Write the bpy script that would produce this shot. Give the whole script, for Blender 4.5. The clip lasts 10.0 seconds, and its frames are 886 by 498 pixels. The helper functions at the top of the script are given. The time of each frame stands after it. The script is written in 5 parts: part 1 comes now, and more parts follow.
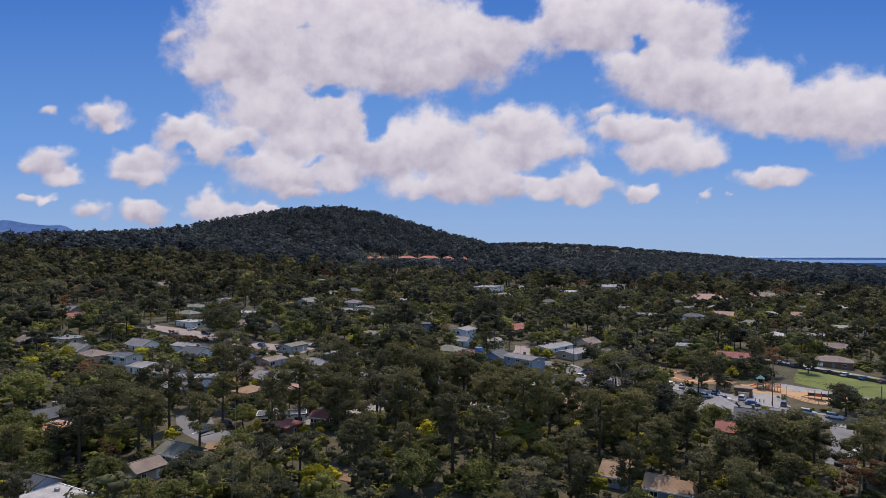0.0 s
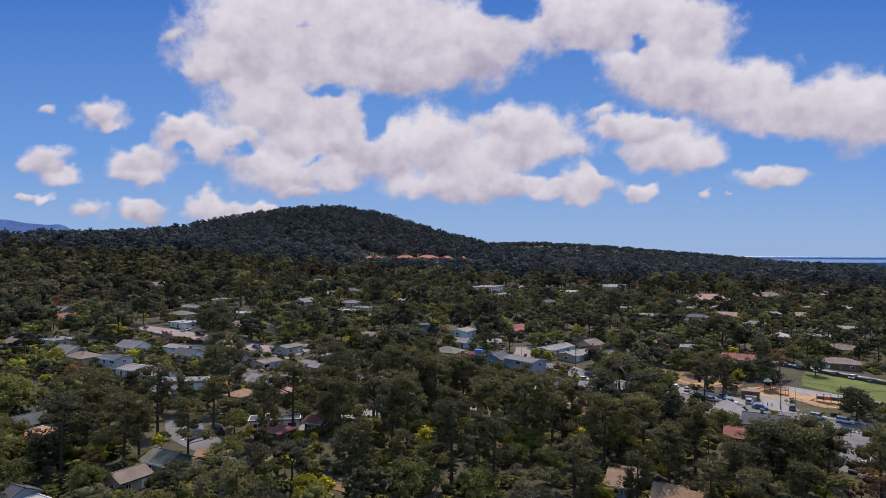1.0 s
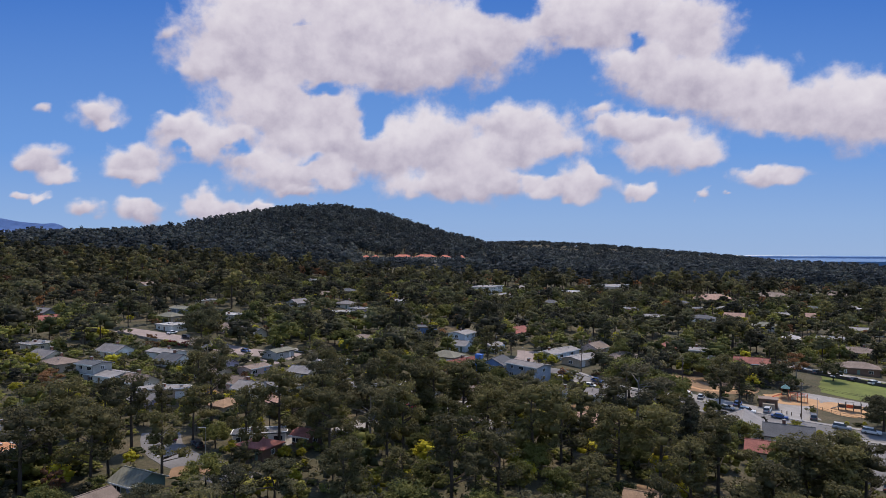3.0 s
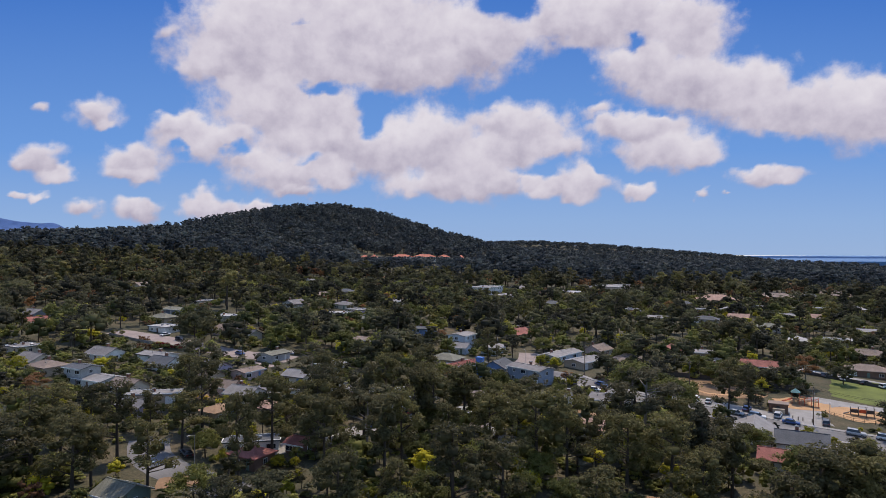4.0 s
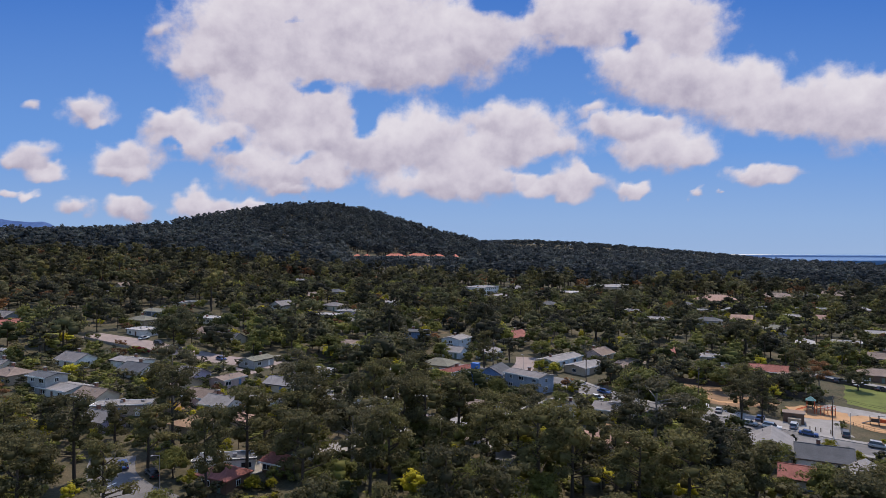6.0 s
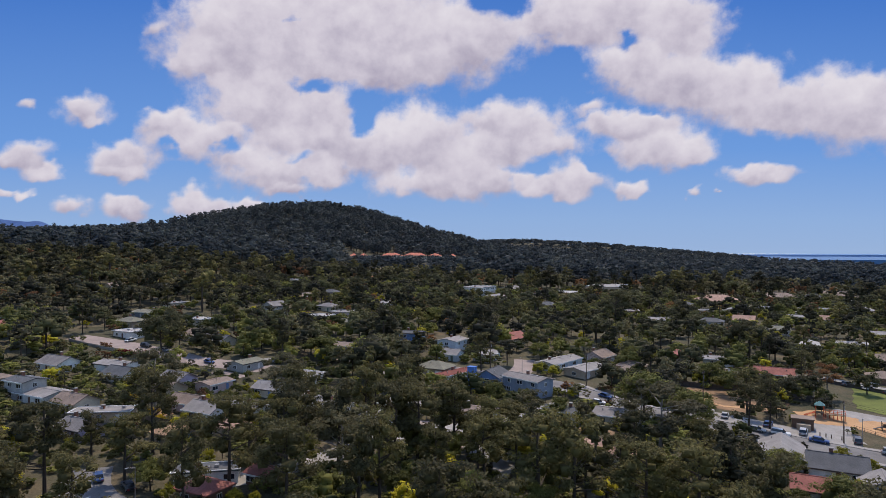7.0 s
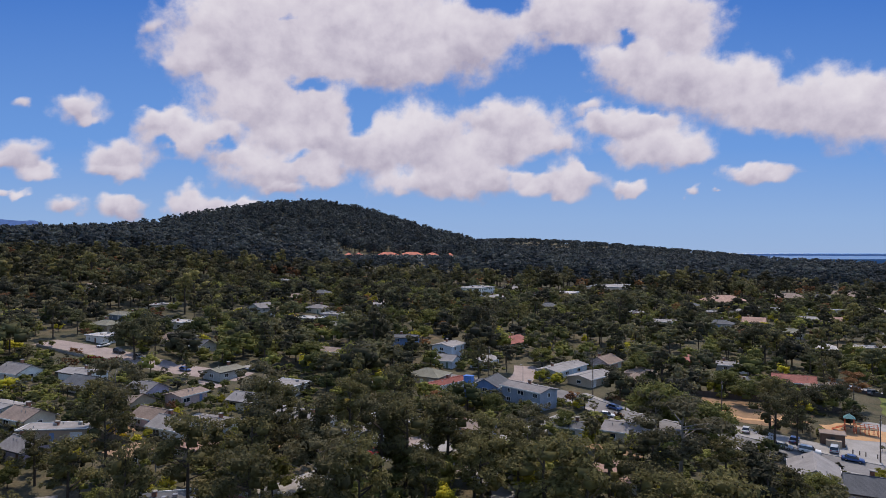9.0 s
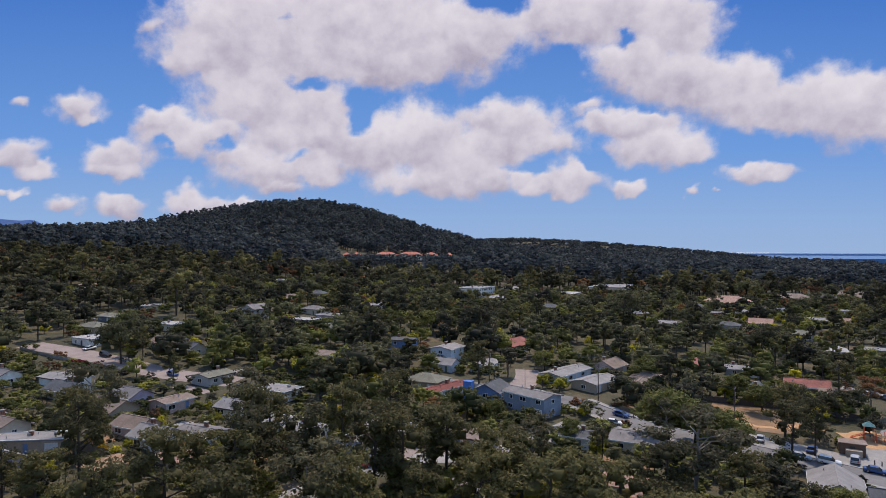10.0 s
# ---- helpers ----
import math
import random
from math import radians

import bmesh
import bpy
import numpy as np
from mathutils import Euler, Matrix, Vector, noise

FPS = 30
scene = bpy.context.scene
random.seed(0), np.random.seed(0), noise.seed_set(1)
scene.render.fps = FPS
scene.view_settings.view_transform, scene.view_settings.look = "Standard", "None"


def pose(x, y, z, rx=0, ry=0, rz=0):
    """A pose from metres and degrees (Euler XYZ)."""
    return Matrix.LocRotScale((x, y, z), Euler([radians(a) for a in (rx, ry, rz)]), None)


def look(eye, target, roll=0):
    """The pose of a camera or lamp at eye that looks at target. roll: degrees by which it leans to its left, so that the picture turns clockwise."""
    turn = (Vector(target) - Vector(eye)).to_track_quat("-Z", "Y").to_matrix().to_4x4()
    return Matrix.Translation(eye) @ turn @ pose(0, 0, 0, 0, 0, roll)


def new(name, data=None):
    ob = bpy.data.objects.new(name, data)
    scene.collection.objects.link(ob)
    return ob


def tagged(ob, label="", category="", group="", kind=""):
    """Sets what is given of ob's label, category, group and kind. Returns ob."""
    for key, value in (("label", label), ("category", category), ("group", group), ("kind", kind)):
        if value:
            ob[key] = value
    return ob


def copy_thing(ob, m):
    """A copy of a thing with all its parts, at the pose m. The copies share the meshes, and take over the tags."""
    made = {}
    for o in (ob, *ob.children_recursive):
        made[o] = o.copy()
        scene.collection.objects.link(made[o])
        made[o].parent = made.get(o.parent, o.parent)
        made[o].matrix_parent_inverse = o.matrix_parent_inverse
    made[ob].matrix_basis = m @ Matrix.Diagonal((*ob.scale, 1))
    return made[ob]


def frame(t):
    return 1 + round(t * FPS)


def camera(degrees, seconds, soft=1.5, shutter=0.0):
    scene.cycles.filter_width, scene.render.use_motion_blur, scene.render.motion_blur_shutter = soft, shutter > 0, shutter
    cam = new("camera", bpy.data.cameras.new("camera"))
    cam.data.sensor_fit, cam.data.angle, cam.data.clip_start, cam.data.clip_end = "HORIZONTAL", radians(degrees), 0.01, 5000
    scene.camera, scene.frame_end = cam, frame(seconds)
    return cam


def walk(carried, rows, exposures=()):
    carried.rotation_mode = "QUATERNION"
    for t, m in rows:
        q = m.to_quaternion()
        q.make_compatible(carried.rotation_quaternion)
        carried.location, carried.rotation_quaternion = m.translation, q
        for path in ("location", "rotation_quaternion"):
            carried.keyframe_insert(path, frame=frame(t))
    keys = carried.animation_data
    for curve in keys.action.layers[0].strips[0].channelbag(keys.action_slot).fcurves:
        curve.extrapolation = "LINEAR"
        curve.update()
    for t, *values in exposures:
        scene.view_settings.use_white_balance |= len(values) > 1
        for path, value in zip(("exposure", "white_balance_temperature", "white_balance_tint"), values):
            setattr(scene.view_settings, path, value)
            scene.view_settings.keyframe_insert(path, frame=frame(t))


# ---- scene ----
cam = camera(69.6, 10.0, soft=0.85)
METRES, EYE, TILT, LEAN, TURN = 70.0, 52.6, 4.43, 1.7, 0.0
ROWS = [
    (0.0, 0.0, 0.0, 0.0, 0.12, -4.03, -1.68),
    (0.5, 0.0006, 0.0415, -0.0033, 0.09, -4.06, -1.69),
    (1.0, 0.0015, 0.0848, -0.0068, 0.05, -4.07, -1.7),
    (1.5, 0.0023, 0.1294, -0.0104, 0.0, -4.08, -1.7),
    (2.0, 0.0018, 0.1742, -0.0137, -0.04, -4.12, -1.71),
    (2.5, 0.0002, 0.2195, -0.0169, -0.09, -4.14, -1.71),
    (4.0, -0.0054, 0.3555, -0.0262, -0.24, -4.17, -1.73),
    (4.5, -0.0059, 0.4005, -0.0294, -0.29, -4.18, -1.74),
    (5.0, -0.0055, 0.4458, -0.0324, -0.43, -4.2, -1.75),
    (5.5, -0.0029, 0.4926, -0.0362, -0.6, -4.22, -1.76),
    (7.0, 0.0135, 0.6444, -0.0482, -0.95, -4.28, -1.76),
    (7.5, 0.0203, 0.7002, -0.0536, -1.0, -4.31, -1.76),
    (8.0, 0.0252, 0.7579, -0.0577, -1.03, -4.33, -1.76),
    (8.5, 0.0303, 0.817, -0.0635, -1.1, -4.34, -1.76),
    (9.0, 0.0341, 0.8763, -0.0692, -1.13, -4.33, -1.76),
    (9.5, 0.0371, 0.9351, -0.074, -1.15, -4.36, -1.76),
    (10.0, 0.04, 0.9945, -0.0798, -1.18, -4.35, -1.76),
]
walk(cam, [(t, pose(0, 0, EYE, TILT, LEAN, TURN) @ pose(METRES * x, METRES * y, METRES * z, 90 + pitch, roll, yaw)) for t, x, y, z, yaw, pitch, roll in ROWS], exposures=((0.0, 0.53, 6500, 15.5), (10.0, 0.53, 6500, 15.5)))

# ---- world, sun, exposure ----
SUN_AZ, SUN_EL = 22.0, 61.0
world = bpy.data.worlds.new("sky")
scene.world = world
world.use_nodes = True
wn = world.node_tree
sky = wn.nodes.new("ShaderNodeTexSky")
sky.sky_type = "NISHITA"
sky.sun_disc = False
sky.sun_elevation, sky.sun_rotation = radians(SUN_EL), radians(SUN_AZ)
sky.altitude, sky.air_density, sky.dust_density, sky.ozone_density = 50, 1.0, 0.3, 2.5
wn.nodes["Background"].inputs["Strength"].default_value = 0.15
wn.links.new(sky.outputs[0], wn.nodes["Background"].inputs["Color"])
sun_data = bpy.data.lights.new("sun", "SUN")
sun_data.energy, sun_data.angle, sun_data.color = 2.75, radians(0.5), (1.0, 0.89, 0.72)
sun = new("sun", sun_data)
a, e = radians(SUN_AZ), radians(SUN_EL)
sun.matrix_world = look((900 * math.sin(a) * math.cos(e), 900 * math.cos(a) * math.cos(e), 900 * math.sin(e)), (0, 0, 0))


# ---- materials ----
def shader(name, rough=0.8, metal=0.0, spec=0.3):
    m = bpy.data.materials.new(name)
    m.use_nodes = True
    b = m.node_tree.nodes["Principled BSDF"]
    b.inputs["Roughness"].default_value = rough
    b.inputs["Metallic"].default_value = metal
    b.inputs["Specular IOR Level"].default_value = spec
    return m, m.node_tree, b


def noise_node(nt, scale, detail=4.0, rough=0.6, coord="Object"):
    t = nt.nodes.new("ShaderNodeTexCoord")
    n = nt.nodes.new("ShaderNodeTexNoise")
    n.inputs["Scale"].default_value, n.inputs["Detail"].default_value, n.inputs["Roughness"].default_value = scale, detail, rough
    nt.links.new(t.outputs[coord], n.inputs["Vector"])
    return n


def ramp_node(nt, source, stops):
    r = nt.nodes.new("ShaderNodeValToRGB")
    while len(r.color_ramp.elements) < len(stops):
        r.color_ramp.elements.new(0.5)
    for el, (p, c) in zip(r.color_ramp.elements, stops):
        el.position, el.color = p, (*c, 1)
    nt.links.new(source, r.inputs["Fac"])
    return r


def mix_node(nt, mode, fac, c1, c2):
    m = nt.nodes.new("ShaderNodeMix")
    m.data_type, m.blend_type = "RGBA", mode
    for sock, v in ((m.inputs[0], fac), (m.inputs[6], c1), (m.inputs[7], c2)):
        if isinstance(v, bpy.types.NodeSocket):
            nt.links.new(v, sock)
        elif isinstance(v, tuple):
            sock.default_value = (*v, 1)
        else:
            sock.default_value = v
    return m.outputs[2]


def bump_node(nt, bsdf, source, strength, distance):
    b = nt.nodes.new("ShaderNodeBump")
    b.inputs["Strength"].default_value, b.inputs["Distance"].default_value = strength, distance
    nt.links.new(source, b.inputs["Height"])
    nt.links.new(b.outputs[0], bsdf.inputs["Normal"])


def tint(c, k):
    return tuple(min(1.0, v * k) for v in c)


def plain(name, colour, rough=0.8, metal=0.0, spread=0.25, scale=1.2, fine=14.0, bump=0.2):
    """A surface of one colour, with stains, grain and relief."""
    m, nt, b = shader(name, rough, metal)
    big, small = noise_node(nt, scale), noise_node(nt, fine, 3)
    r = ramp_node(nt, big.outputs[0], ((0.3, tint(colour, 1 - spread)), (0.7, tint(colour, 1 + spread * 0.5))))
    g = ramp_node(nt, small.outputs[0], ((0.3, (0.8, 0.8, 0.8)), (0.7, (1.1, 1.1, 1.1))))
    nt.links.new(mix_node(nt, "MULTIPLY", 1.0, r.outputs[0], g.outputs[0]), b.inputs["Base Color"])
    bump_node(nt, b, small.outputs[0], bump, 0.02)
    return m


def foliage(name, dark, light, patch=0.12, gloss=0.12):
    """Leaves: each leaf has its own tone, and each crown its own green."""
    m, nt, b = shader(name, 0.7, 0.0, gloss)
    geo, info = nt.nodes.new("ShaderNodeNewGeometry"), nt.nodes.new("ShaderNodeObjectInfo")
    n = noise_node(nt, patch, 1, 0.4, coord="Object")

    def calc(op, p, q, r=0.0):
        k = nt.nodes.new("ShaderNodeMath")
        k.operation = op
        for s, val in zip(k.inputs, (p, q, r)):
            if isinstance(val, bpy.types.NodeSocket):
                nt.links.new(val, s)
            else:
                s.default_value = val
        return k.outputs[0]

    own = nt.nodes.new("ShaderNodeAttribute")
    own.attribute_name = "tone"
    leaf = calc("MULTIPLY", geo.outputs["Random Per Island"], 0.20)
    whole = calc("MULTIPLY_ADD", info.outputs["Random"], 0.42, leaf)
    whole = calc("MULTIPLY_ADD", own.outputs["Fac"], 0.85, whole)
    tone = calc("MULTIPLY_ADD", n.outputs[0], 1.5, calc("SUBTRACT", whole, 0.56))
    mid = tuple(0.6 * p + 0.4 * q for p, q in zip(dark, light))
    r = ramp_node(nt, tone, ((0.12, dark), (0.5, mid), (0.9, light)))
    nt.links.new(r.outputs[0], b.inputs["Base Color"])
    tr = nt.nodes.new("ShaderNodeBsdfTranslucent")
    nt.links.new(r.outputs[0], tr.inputs["Color"])
    ms = nt.nodes.new("ShaderNodeMixShader")
    ms.inputs[0].default_value = 0.42
    nt.links.new(b.outputs[0], ms.inputs[1])
    nt.links.new(tr.outputs[0], ms.inputs[2])
    nt.links.new(ms.outputs[0], nt.nodes["Material Output"].inputs["Surface"])
    return m


PINE = foliage("pine needles", (0.050, 0.048, 0.029), (0.232, 0.204, 0.072))
CYPRESS = foliage("cypress leaves", (0.038, 0.038, 0.028), (0.150, 0.146, 0.068))
# Haze, and the hill's cloud shade, are painted into these dim bluish leaf tones.
HAZY_HILL = foliage("haze-blue pine needles", (0.050, 0.059, 0.067), (0.122, 0.136, 0.126))
ROUND = foliage("broad leaves", (0.062, 0.070, 0.028), (0.270, 0.264, 0.070))
LIME = foliage("yellow-green leaves", (0.18, 0.17, 0.022), (0.52, 0.46, 0.045))
GUM = foliage("grey-green leaves", (0.066, 0.062, 0.040), (0.240, 0.212, 0.108))
RUST = foliage("rusty leaves", (0.120, 0.062, 0.036), (0.320, 0.168, 0.074))
CRIMSON = foliage("red leaves", (0.16, 0.018, 0.022), (0.40, 0.06, 0.06))
GOLD = foliage("yellow flowers", (0.30, 0.20, 0.015), (0.70, 0.48, 0.03))
BARK = plain("bark", (0.075, 0.058, 0.045), 0.95, spread=0.5, scale=0.8, fine=6, bump=0.6)
PALE_BARK = plain("pale bark", (0.24, 0.21, 0.18), 0.9, spread=0.4, scale=0.6, fine=6, bump=0.5)

WALLS = {k: plain(k + " wall paint", c, 0.85, spread=0.18, scale=0.5, fine=9) for k, c in dict(
    white=(0.72, 0.70, 0.66), cream=(0.62, 0.55, 0.43), tan=(0.42, 0.33, 0.24), bluegrey=(0.26, 0.30, 0.36),
    pink=(0.58, 0.42, 0.38), grey=(0.38, 0.37, 0.35), mauve=(0.45, 0.38, 0.46), paleblue=(0.54, 0.60, 0.67), peach=(0.60, 0.45, 0.34),
    blue=(0.16, 0.25, 0.44), vividblue=(0.085, 0.20, 0.52), brown=(0.17, 0.10, 0.07), green=(0.15, 0.20, 0.16)).items()}


def roofing(name, colour, flat=False):
    """Shingles in courses, or rolled felt on a flat roof."""
    m, nt, b = shader(name, 0.85)
    big, small = noise_node(nt, 0.35, 5), noise_node(nt, 5.0, 4)
    r = ramp_node(nt, big.outputs[0], ((0.3, tint(colour, 0.72)), (0.7, tint(colour, 1.12))))
    g = ramp_node(nt, small.outputs[0], ((0.3, (0.72, 0.72, 0.72)), (0.7, (1.12, 1.12, 1.12))))
    c = mix_node(nt, "MULTIPLY", 1.0, r.outputs[0], g.outputs[0])
    if not flat:
        w = nt.nodes.new("ShaderNodeTexWave")
        w.bands_direction = "Z"
        w.inputs["Scale"].default_value, w.inputs["Distortion"].default_value = 3.2, 1.2
        t = nt.nodes.new("ShaderNodeTexCoord")
        nt.links.new(t.outputs["Object"], w.inputs["Vector"])
        lines = ramp_node(nt, w.outputs[0], ((0.0, (0.7, 0.7, 0.7)), (0.35, (1, 1, 1))))
        c = mix_node(nt, "MULTIPLY", 0.8, c, lines.outputs[0])
        bump_node(nt, b, w.outputs[0], 0.4, 0.04)
    nt.links.new(c, b.inputs["Base Color"])
    return m


ROOFS = {k: roofing(k + " roofing", c, k in ("white", "lightgrey")) for k, c in dict(
    grey=(0.21, 0.195, 0.19), lightgrey=(0.26, 0.245, 0.238), white=(0.40, 0.38, 0.365), slate=(0.10, 0.105, 0.115), brown=(0.25, 0.19, 0.155),
    olive=(0.20, 0.195, 0.15), red=(0.33, 0.12, 0.095), darkred=(0.20, 0.055, 0.042), tile=(0.52, 0.17, 0.11), orange=(0.50, 0.24, 0.12), terracotta=(0.40, 0.25, 0.19), orangebrown=(0.36, 0.23, 0.14)).items()}
TRIM = plain("white trim paint", (0.75, 0.74, 0.71), 0.6, spread=0.1)
DARK_TRIM = plain("dark fascia paint", (0.07, 0.06, 0.055), 0.6)
BRICK = plain("chimney brick", (0.26, 0.12, 0.08), 0.9, spread=0.4, scale=2)
GLASS, gnt, gb = shader("window glass", 0.06, 0.0, 0.6)
gb.inputs["Base Color"].default_value = (0.015, 0.02, 0.028, 1)
ASPHALT = plain("asphalt", (0.175, 0.168, 0.165), 0.9, spread=0.3, scale=0.12, fine=3)
CONCRETE = plain("concrete", (0.29, 0.275, 0.26), 0.9, spread=0.2, scale=0.3, fine=4)
PALE_PAVING = plain("pale paving", (0.29, 0.235, 0.215), 0.9, spread=0.2, scale=0.25, fine=3)
BARE_SOIL = plain("dry soil", (0.25, 0.155, 0.088), 0.95, spread=0.3, scale=0.25, fine=3)
SAND = plain("sand", (0.46, 0.275, 0.14), 0.95, spread=0.15, scale=0.3, fine=4)
LAWN = plain("mown grass", (0.125, 0.150, 0.030), 0.9, spread=0.4, scale=0.09, fine=2.0)
WOOD = plain("weathered wood", (0.20, 0.145, 0.10), 0.9, spread=0.35, scale=1.5)
POLE_WOOD = plain("pole wood", (0.13, 0.095, 0.07), 0.9, spread=0.3)
STEEL = plain("galvanised steel", (0.35, 0.35, 0.36), 0.45, 0.8, spread=0.15)
RUBBER = plain("tyre rubber", (0.02, 0.02, 0.02), 0.9)
PLAY_RED = plain("red play paint", (0.66, 0.11, 0.04), 0.5, spread=0.2)
PLAY_TEAL = plain("teal play paint", (0.09, 0.22, 0.22), 0.5, spread=0.2)
LINE = plain("road paint", (0.7, 0.7, 0.66), 0.8, spread=0.3)

GROUND, nt, b = shader("woodland ground", 0.95)
n1, n2, n3 = noise_node(nt, 0.035, 5), noise_node(nt, 0.22, 5), noise_node(nt, 1.7, 4)
r1 = ramp_node(nt, n1.outputs[0], ((0.35, (0.045, 0.046, 0.024)), (0.55, (0.070, 0.062, 0.034)), (0.72, (0.17, 0.12, 0.075))))
r2 = ramp_node(nt, n2.outputs[0], ((0.35, (0.040, 0.046, 0.022)), (0.68, (0.13, 0.10, 0.06))))
r3 = ramp_node(nt, n3.outputs[0], ((0.3, (0.65, 0.65, 0.65)), (0.7, (1.2, 1.2, 1.2))))
nt.links.new(mix_node(nt, "MULTIPLY", 1.0, mix_node(nt, "MIX", 0.5, r1.outputs[0], r2.outputs[0]), r3.outputs[0]), b.inputs["Base Color"])
bump_node(nt, b, n3.outputs[0], 0.5, 0.3)

SEA, nt, b = shader("sea water", 0.6, 0.0, 0.15)
n1 = noise_node(nt, 0.01, 5)
r1 = ramp_node(nt, n1.outputs[0], ((0.3, (0.05, 0.14, 0.30)), (0.7, (0.08, 0.18, 0.35))))
nt.links.new(r1.outputs[0], b.inputs["Base Color"])
bump_node(nt, b, noise_node(nt, 0.2, 4).outputs[0], 0.6, 2.0)
# the blue of the far range is air haze put into its base colour
FAR_HILL = plain("haze-tinted far hills", (0.33, 0.40, 0.58), 1.0, spread=0.15, scale=0.002, fine=0.02, bump=0.0)


# ---- helpers for meshes ----
def mesh_of(name, verts, faces, mats, slots=None, smooth=False):
    """A mesh out of arrays: verts n x 3, faces m x 4 (or m x 3)."""
    verts, faces = np.asarray(verts, np.float32), np.asarray(faces, np.int32)
    me = bpy.data.meshes.new(name)
    k = faces.shape[1]
    me.vertices.add(len(verts))
    me.vertices.foreach_set("co", verts.ravel())
    me.loops.add(faces.size)
    me.loops.foreach_set("vertex_index", faces.ravel())
    me.polygons.add(len(faces))
    me.polygons.foreach_set("loop_start", np.arange(0, faces.size, k, dtype=np.int32))
    for m in mats:
        me.materials.append(m)
    if slots is not None:
        me.polygons.foreach_set("material_index", np.asarray(slots, np.int32))
    if smooth:
        me.polygons.foreach_set("use_smooth", np.ones(len(faces), bool))
    me.update(calc_edges=True)
    return me


def mesh_bm(name, bm, material):
    me = bpy.data.meshes.new(name)
    bm.to_mesh(me)
    bm.free()
    me.materials.append(material)
    return me


def part(name, data, material, parent, label="", at=None):
    """One mesh object under a thing or a part; data is a bmesh or a ready mesh."""
    me = mesh_bm(name, data, material) if isinstance(data, bmesh.types.BMesh) else data
    ob = new(name, me)
    ob.parent = parent
    if at is not None:
        ob.matrix_local = at
    if label:
        ob["label"] = label
    return ob


def thing(name, m, label, category, group=""):
    ob = new(name)
    ob.empty_display_size = 0.5
    ob.matrix_world = m
    return tagged(ob, label, category, group)


def box(bm, x0, x1, y0, y1, z0, z1, bevel=0.0):
    m = Matrix.LocRotScale(((x0 + x1) / 2, (y0 + y1) / 2, (z0 + z1) / 2), None, (x1 - x0, y1 - y0, z1 - z0))
    r = bmesh.ops.create_cube(bm, size=1.0, matrix=m)
    if bevel:
        edges = list({ed for v in r["verts"] for ed in v.link_edges})
        bmesh.ops.bevel(bm, geom=edges, offset=bevel, segments=1, affect="EDGES")
    return bm


def rod(bm, p, q, r0, r1=None, sides=8):
    """A tapered round bar from p to q."""
    p, q = Vector(p), Vector(q)
    m = Matrix.Translation((p + q) / 2) @ (q - p).to_track_quat("Z", "Y").to_matrix().to_4x4()
    bmesh.ops.create_cone(bm, cap_ends=True, segments=sides, radius1=r0, radius2=r0 if r1 is None else r1, depth=(q - p).length, matrix=m)
    return bm


def prism(bm, outline, thick):
    """A slab: the outline (a flat ring of points) drawn down by thick."""
    top = [bm.verts.new(p) for p in outline]
    low = [bm.verts.new((p[0], p[1], p[2] - thick)) for p in outline]
    bm.faces.new(top)
    bm.faces.new(low[::-1])
    for i in range(len(top)):
        j = (i + 1) % len(top)
        bm.faces.new((top[j], top[i], low[i], low[j]))
    return bm


def on_ground(x, y, turn=0.0, up=0.0):
    return pose(x, y, float(height(x, y)) + up, 0, 0, turn)


def soft(v, a, k):
    """v, eased to the slope k past a."""
    return np.where(v > a, a + (v - a) * k, v)


def height(x, y):
    """The height of the ground."""
    x, y = np.asarray(x, float), np.asarray(y, float)
    xe = np.clip(x, -420, 1500)
    z = -4.18 - 0.0347 * xe + 0.0557 * np.clip(soft(y, 520, 0.3), -150, 1000)
    bump = lambda cx, cy, sx, sy, a: a * np.exp(-((x - cx) / sx) ** 2 / 2 - ((y - cy) / sy) ** 2 / 2)
    z = z + bump(-215, 1330, np.where(x > -215, 185, 213), 260, 81)
    z = z + bump(-470, 690, 260, 170, 12) + bump(-900, 1250, 420, 350, 6)
    z = z + bump(480, 2300, np.where(x > 480, 330, 420), 380, 36) + bump(60, 1900, 320, 300, 8)
    z = z + 0.5 * np.sin(x / 23.0) * np.cos(y / 31.0) + 2.0 * np.sin(x / 90 + 1.3) * np.sin(y / 120) * np.clip((y - 350) / 300, 0, 1)
    return z


# ---- ground, sea, far hills, sky ----
def ground_sheet():
    u = np.linspace(-1, 1, 241)
    xs = 260 * np.sinh(u * 3.6) / math.sinh(3.6) * 16
    v = np.linspace(0, 1, 261)
    ys = -700 + 5600 * (0.36 * v + 0.64 * v ** 3.2)
    gx, gy = np.meshgrid(xs, ys)
    gz = height(gx, gy)
    gz = np.where((gy > 2700) & (gx > 100), np.minimum(gz, 8), gz)
    gz = np.where((gx < -300) & (gy > 2600), np.minimum(gz, 60), gz)
    n = len(xs)
    i = (np.arange(len(ys) - 1)[:, None] * n + np.arange(n - 1)).ravel()
    me = mesh_of("ground", np.stack([gx, gy, gz], -1).reshape(-1, 3), np.stack([i, i + 1, i + n + 1, i + n], 1), [GROUND], smooth=True)
    return tagged(new("ground", me), "dry brown and green woodland ground rising to a hill", "ground", kind="structure")


ground_sheet()
bm = bmesh.new()
box(bm, 200, 4800, 1900, 4880, 10, 24)
tagged(new("water", mesh_bm("water", bm, SEA)), "dark blue sea out to the horizon", "water", kind="structure")


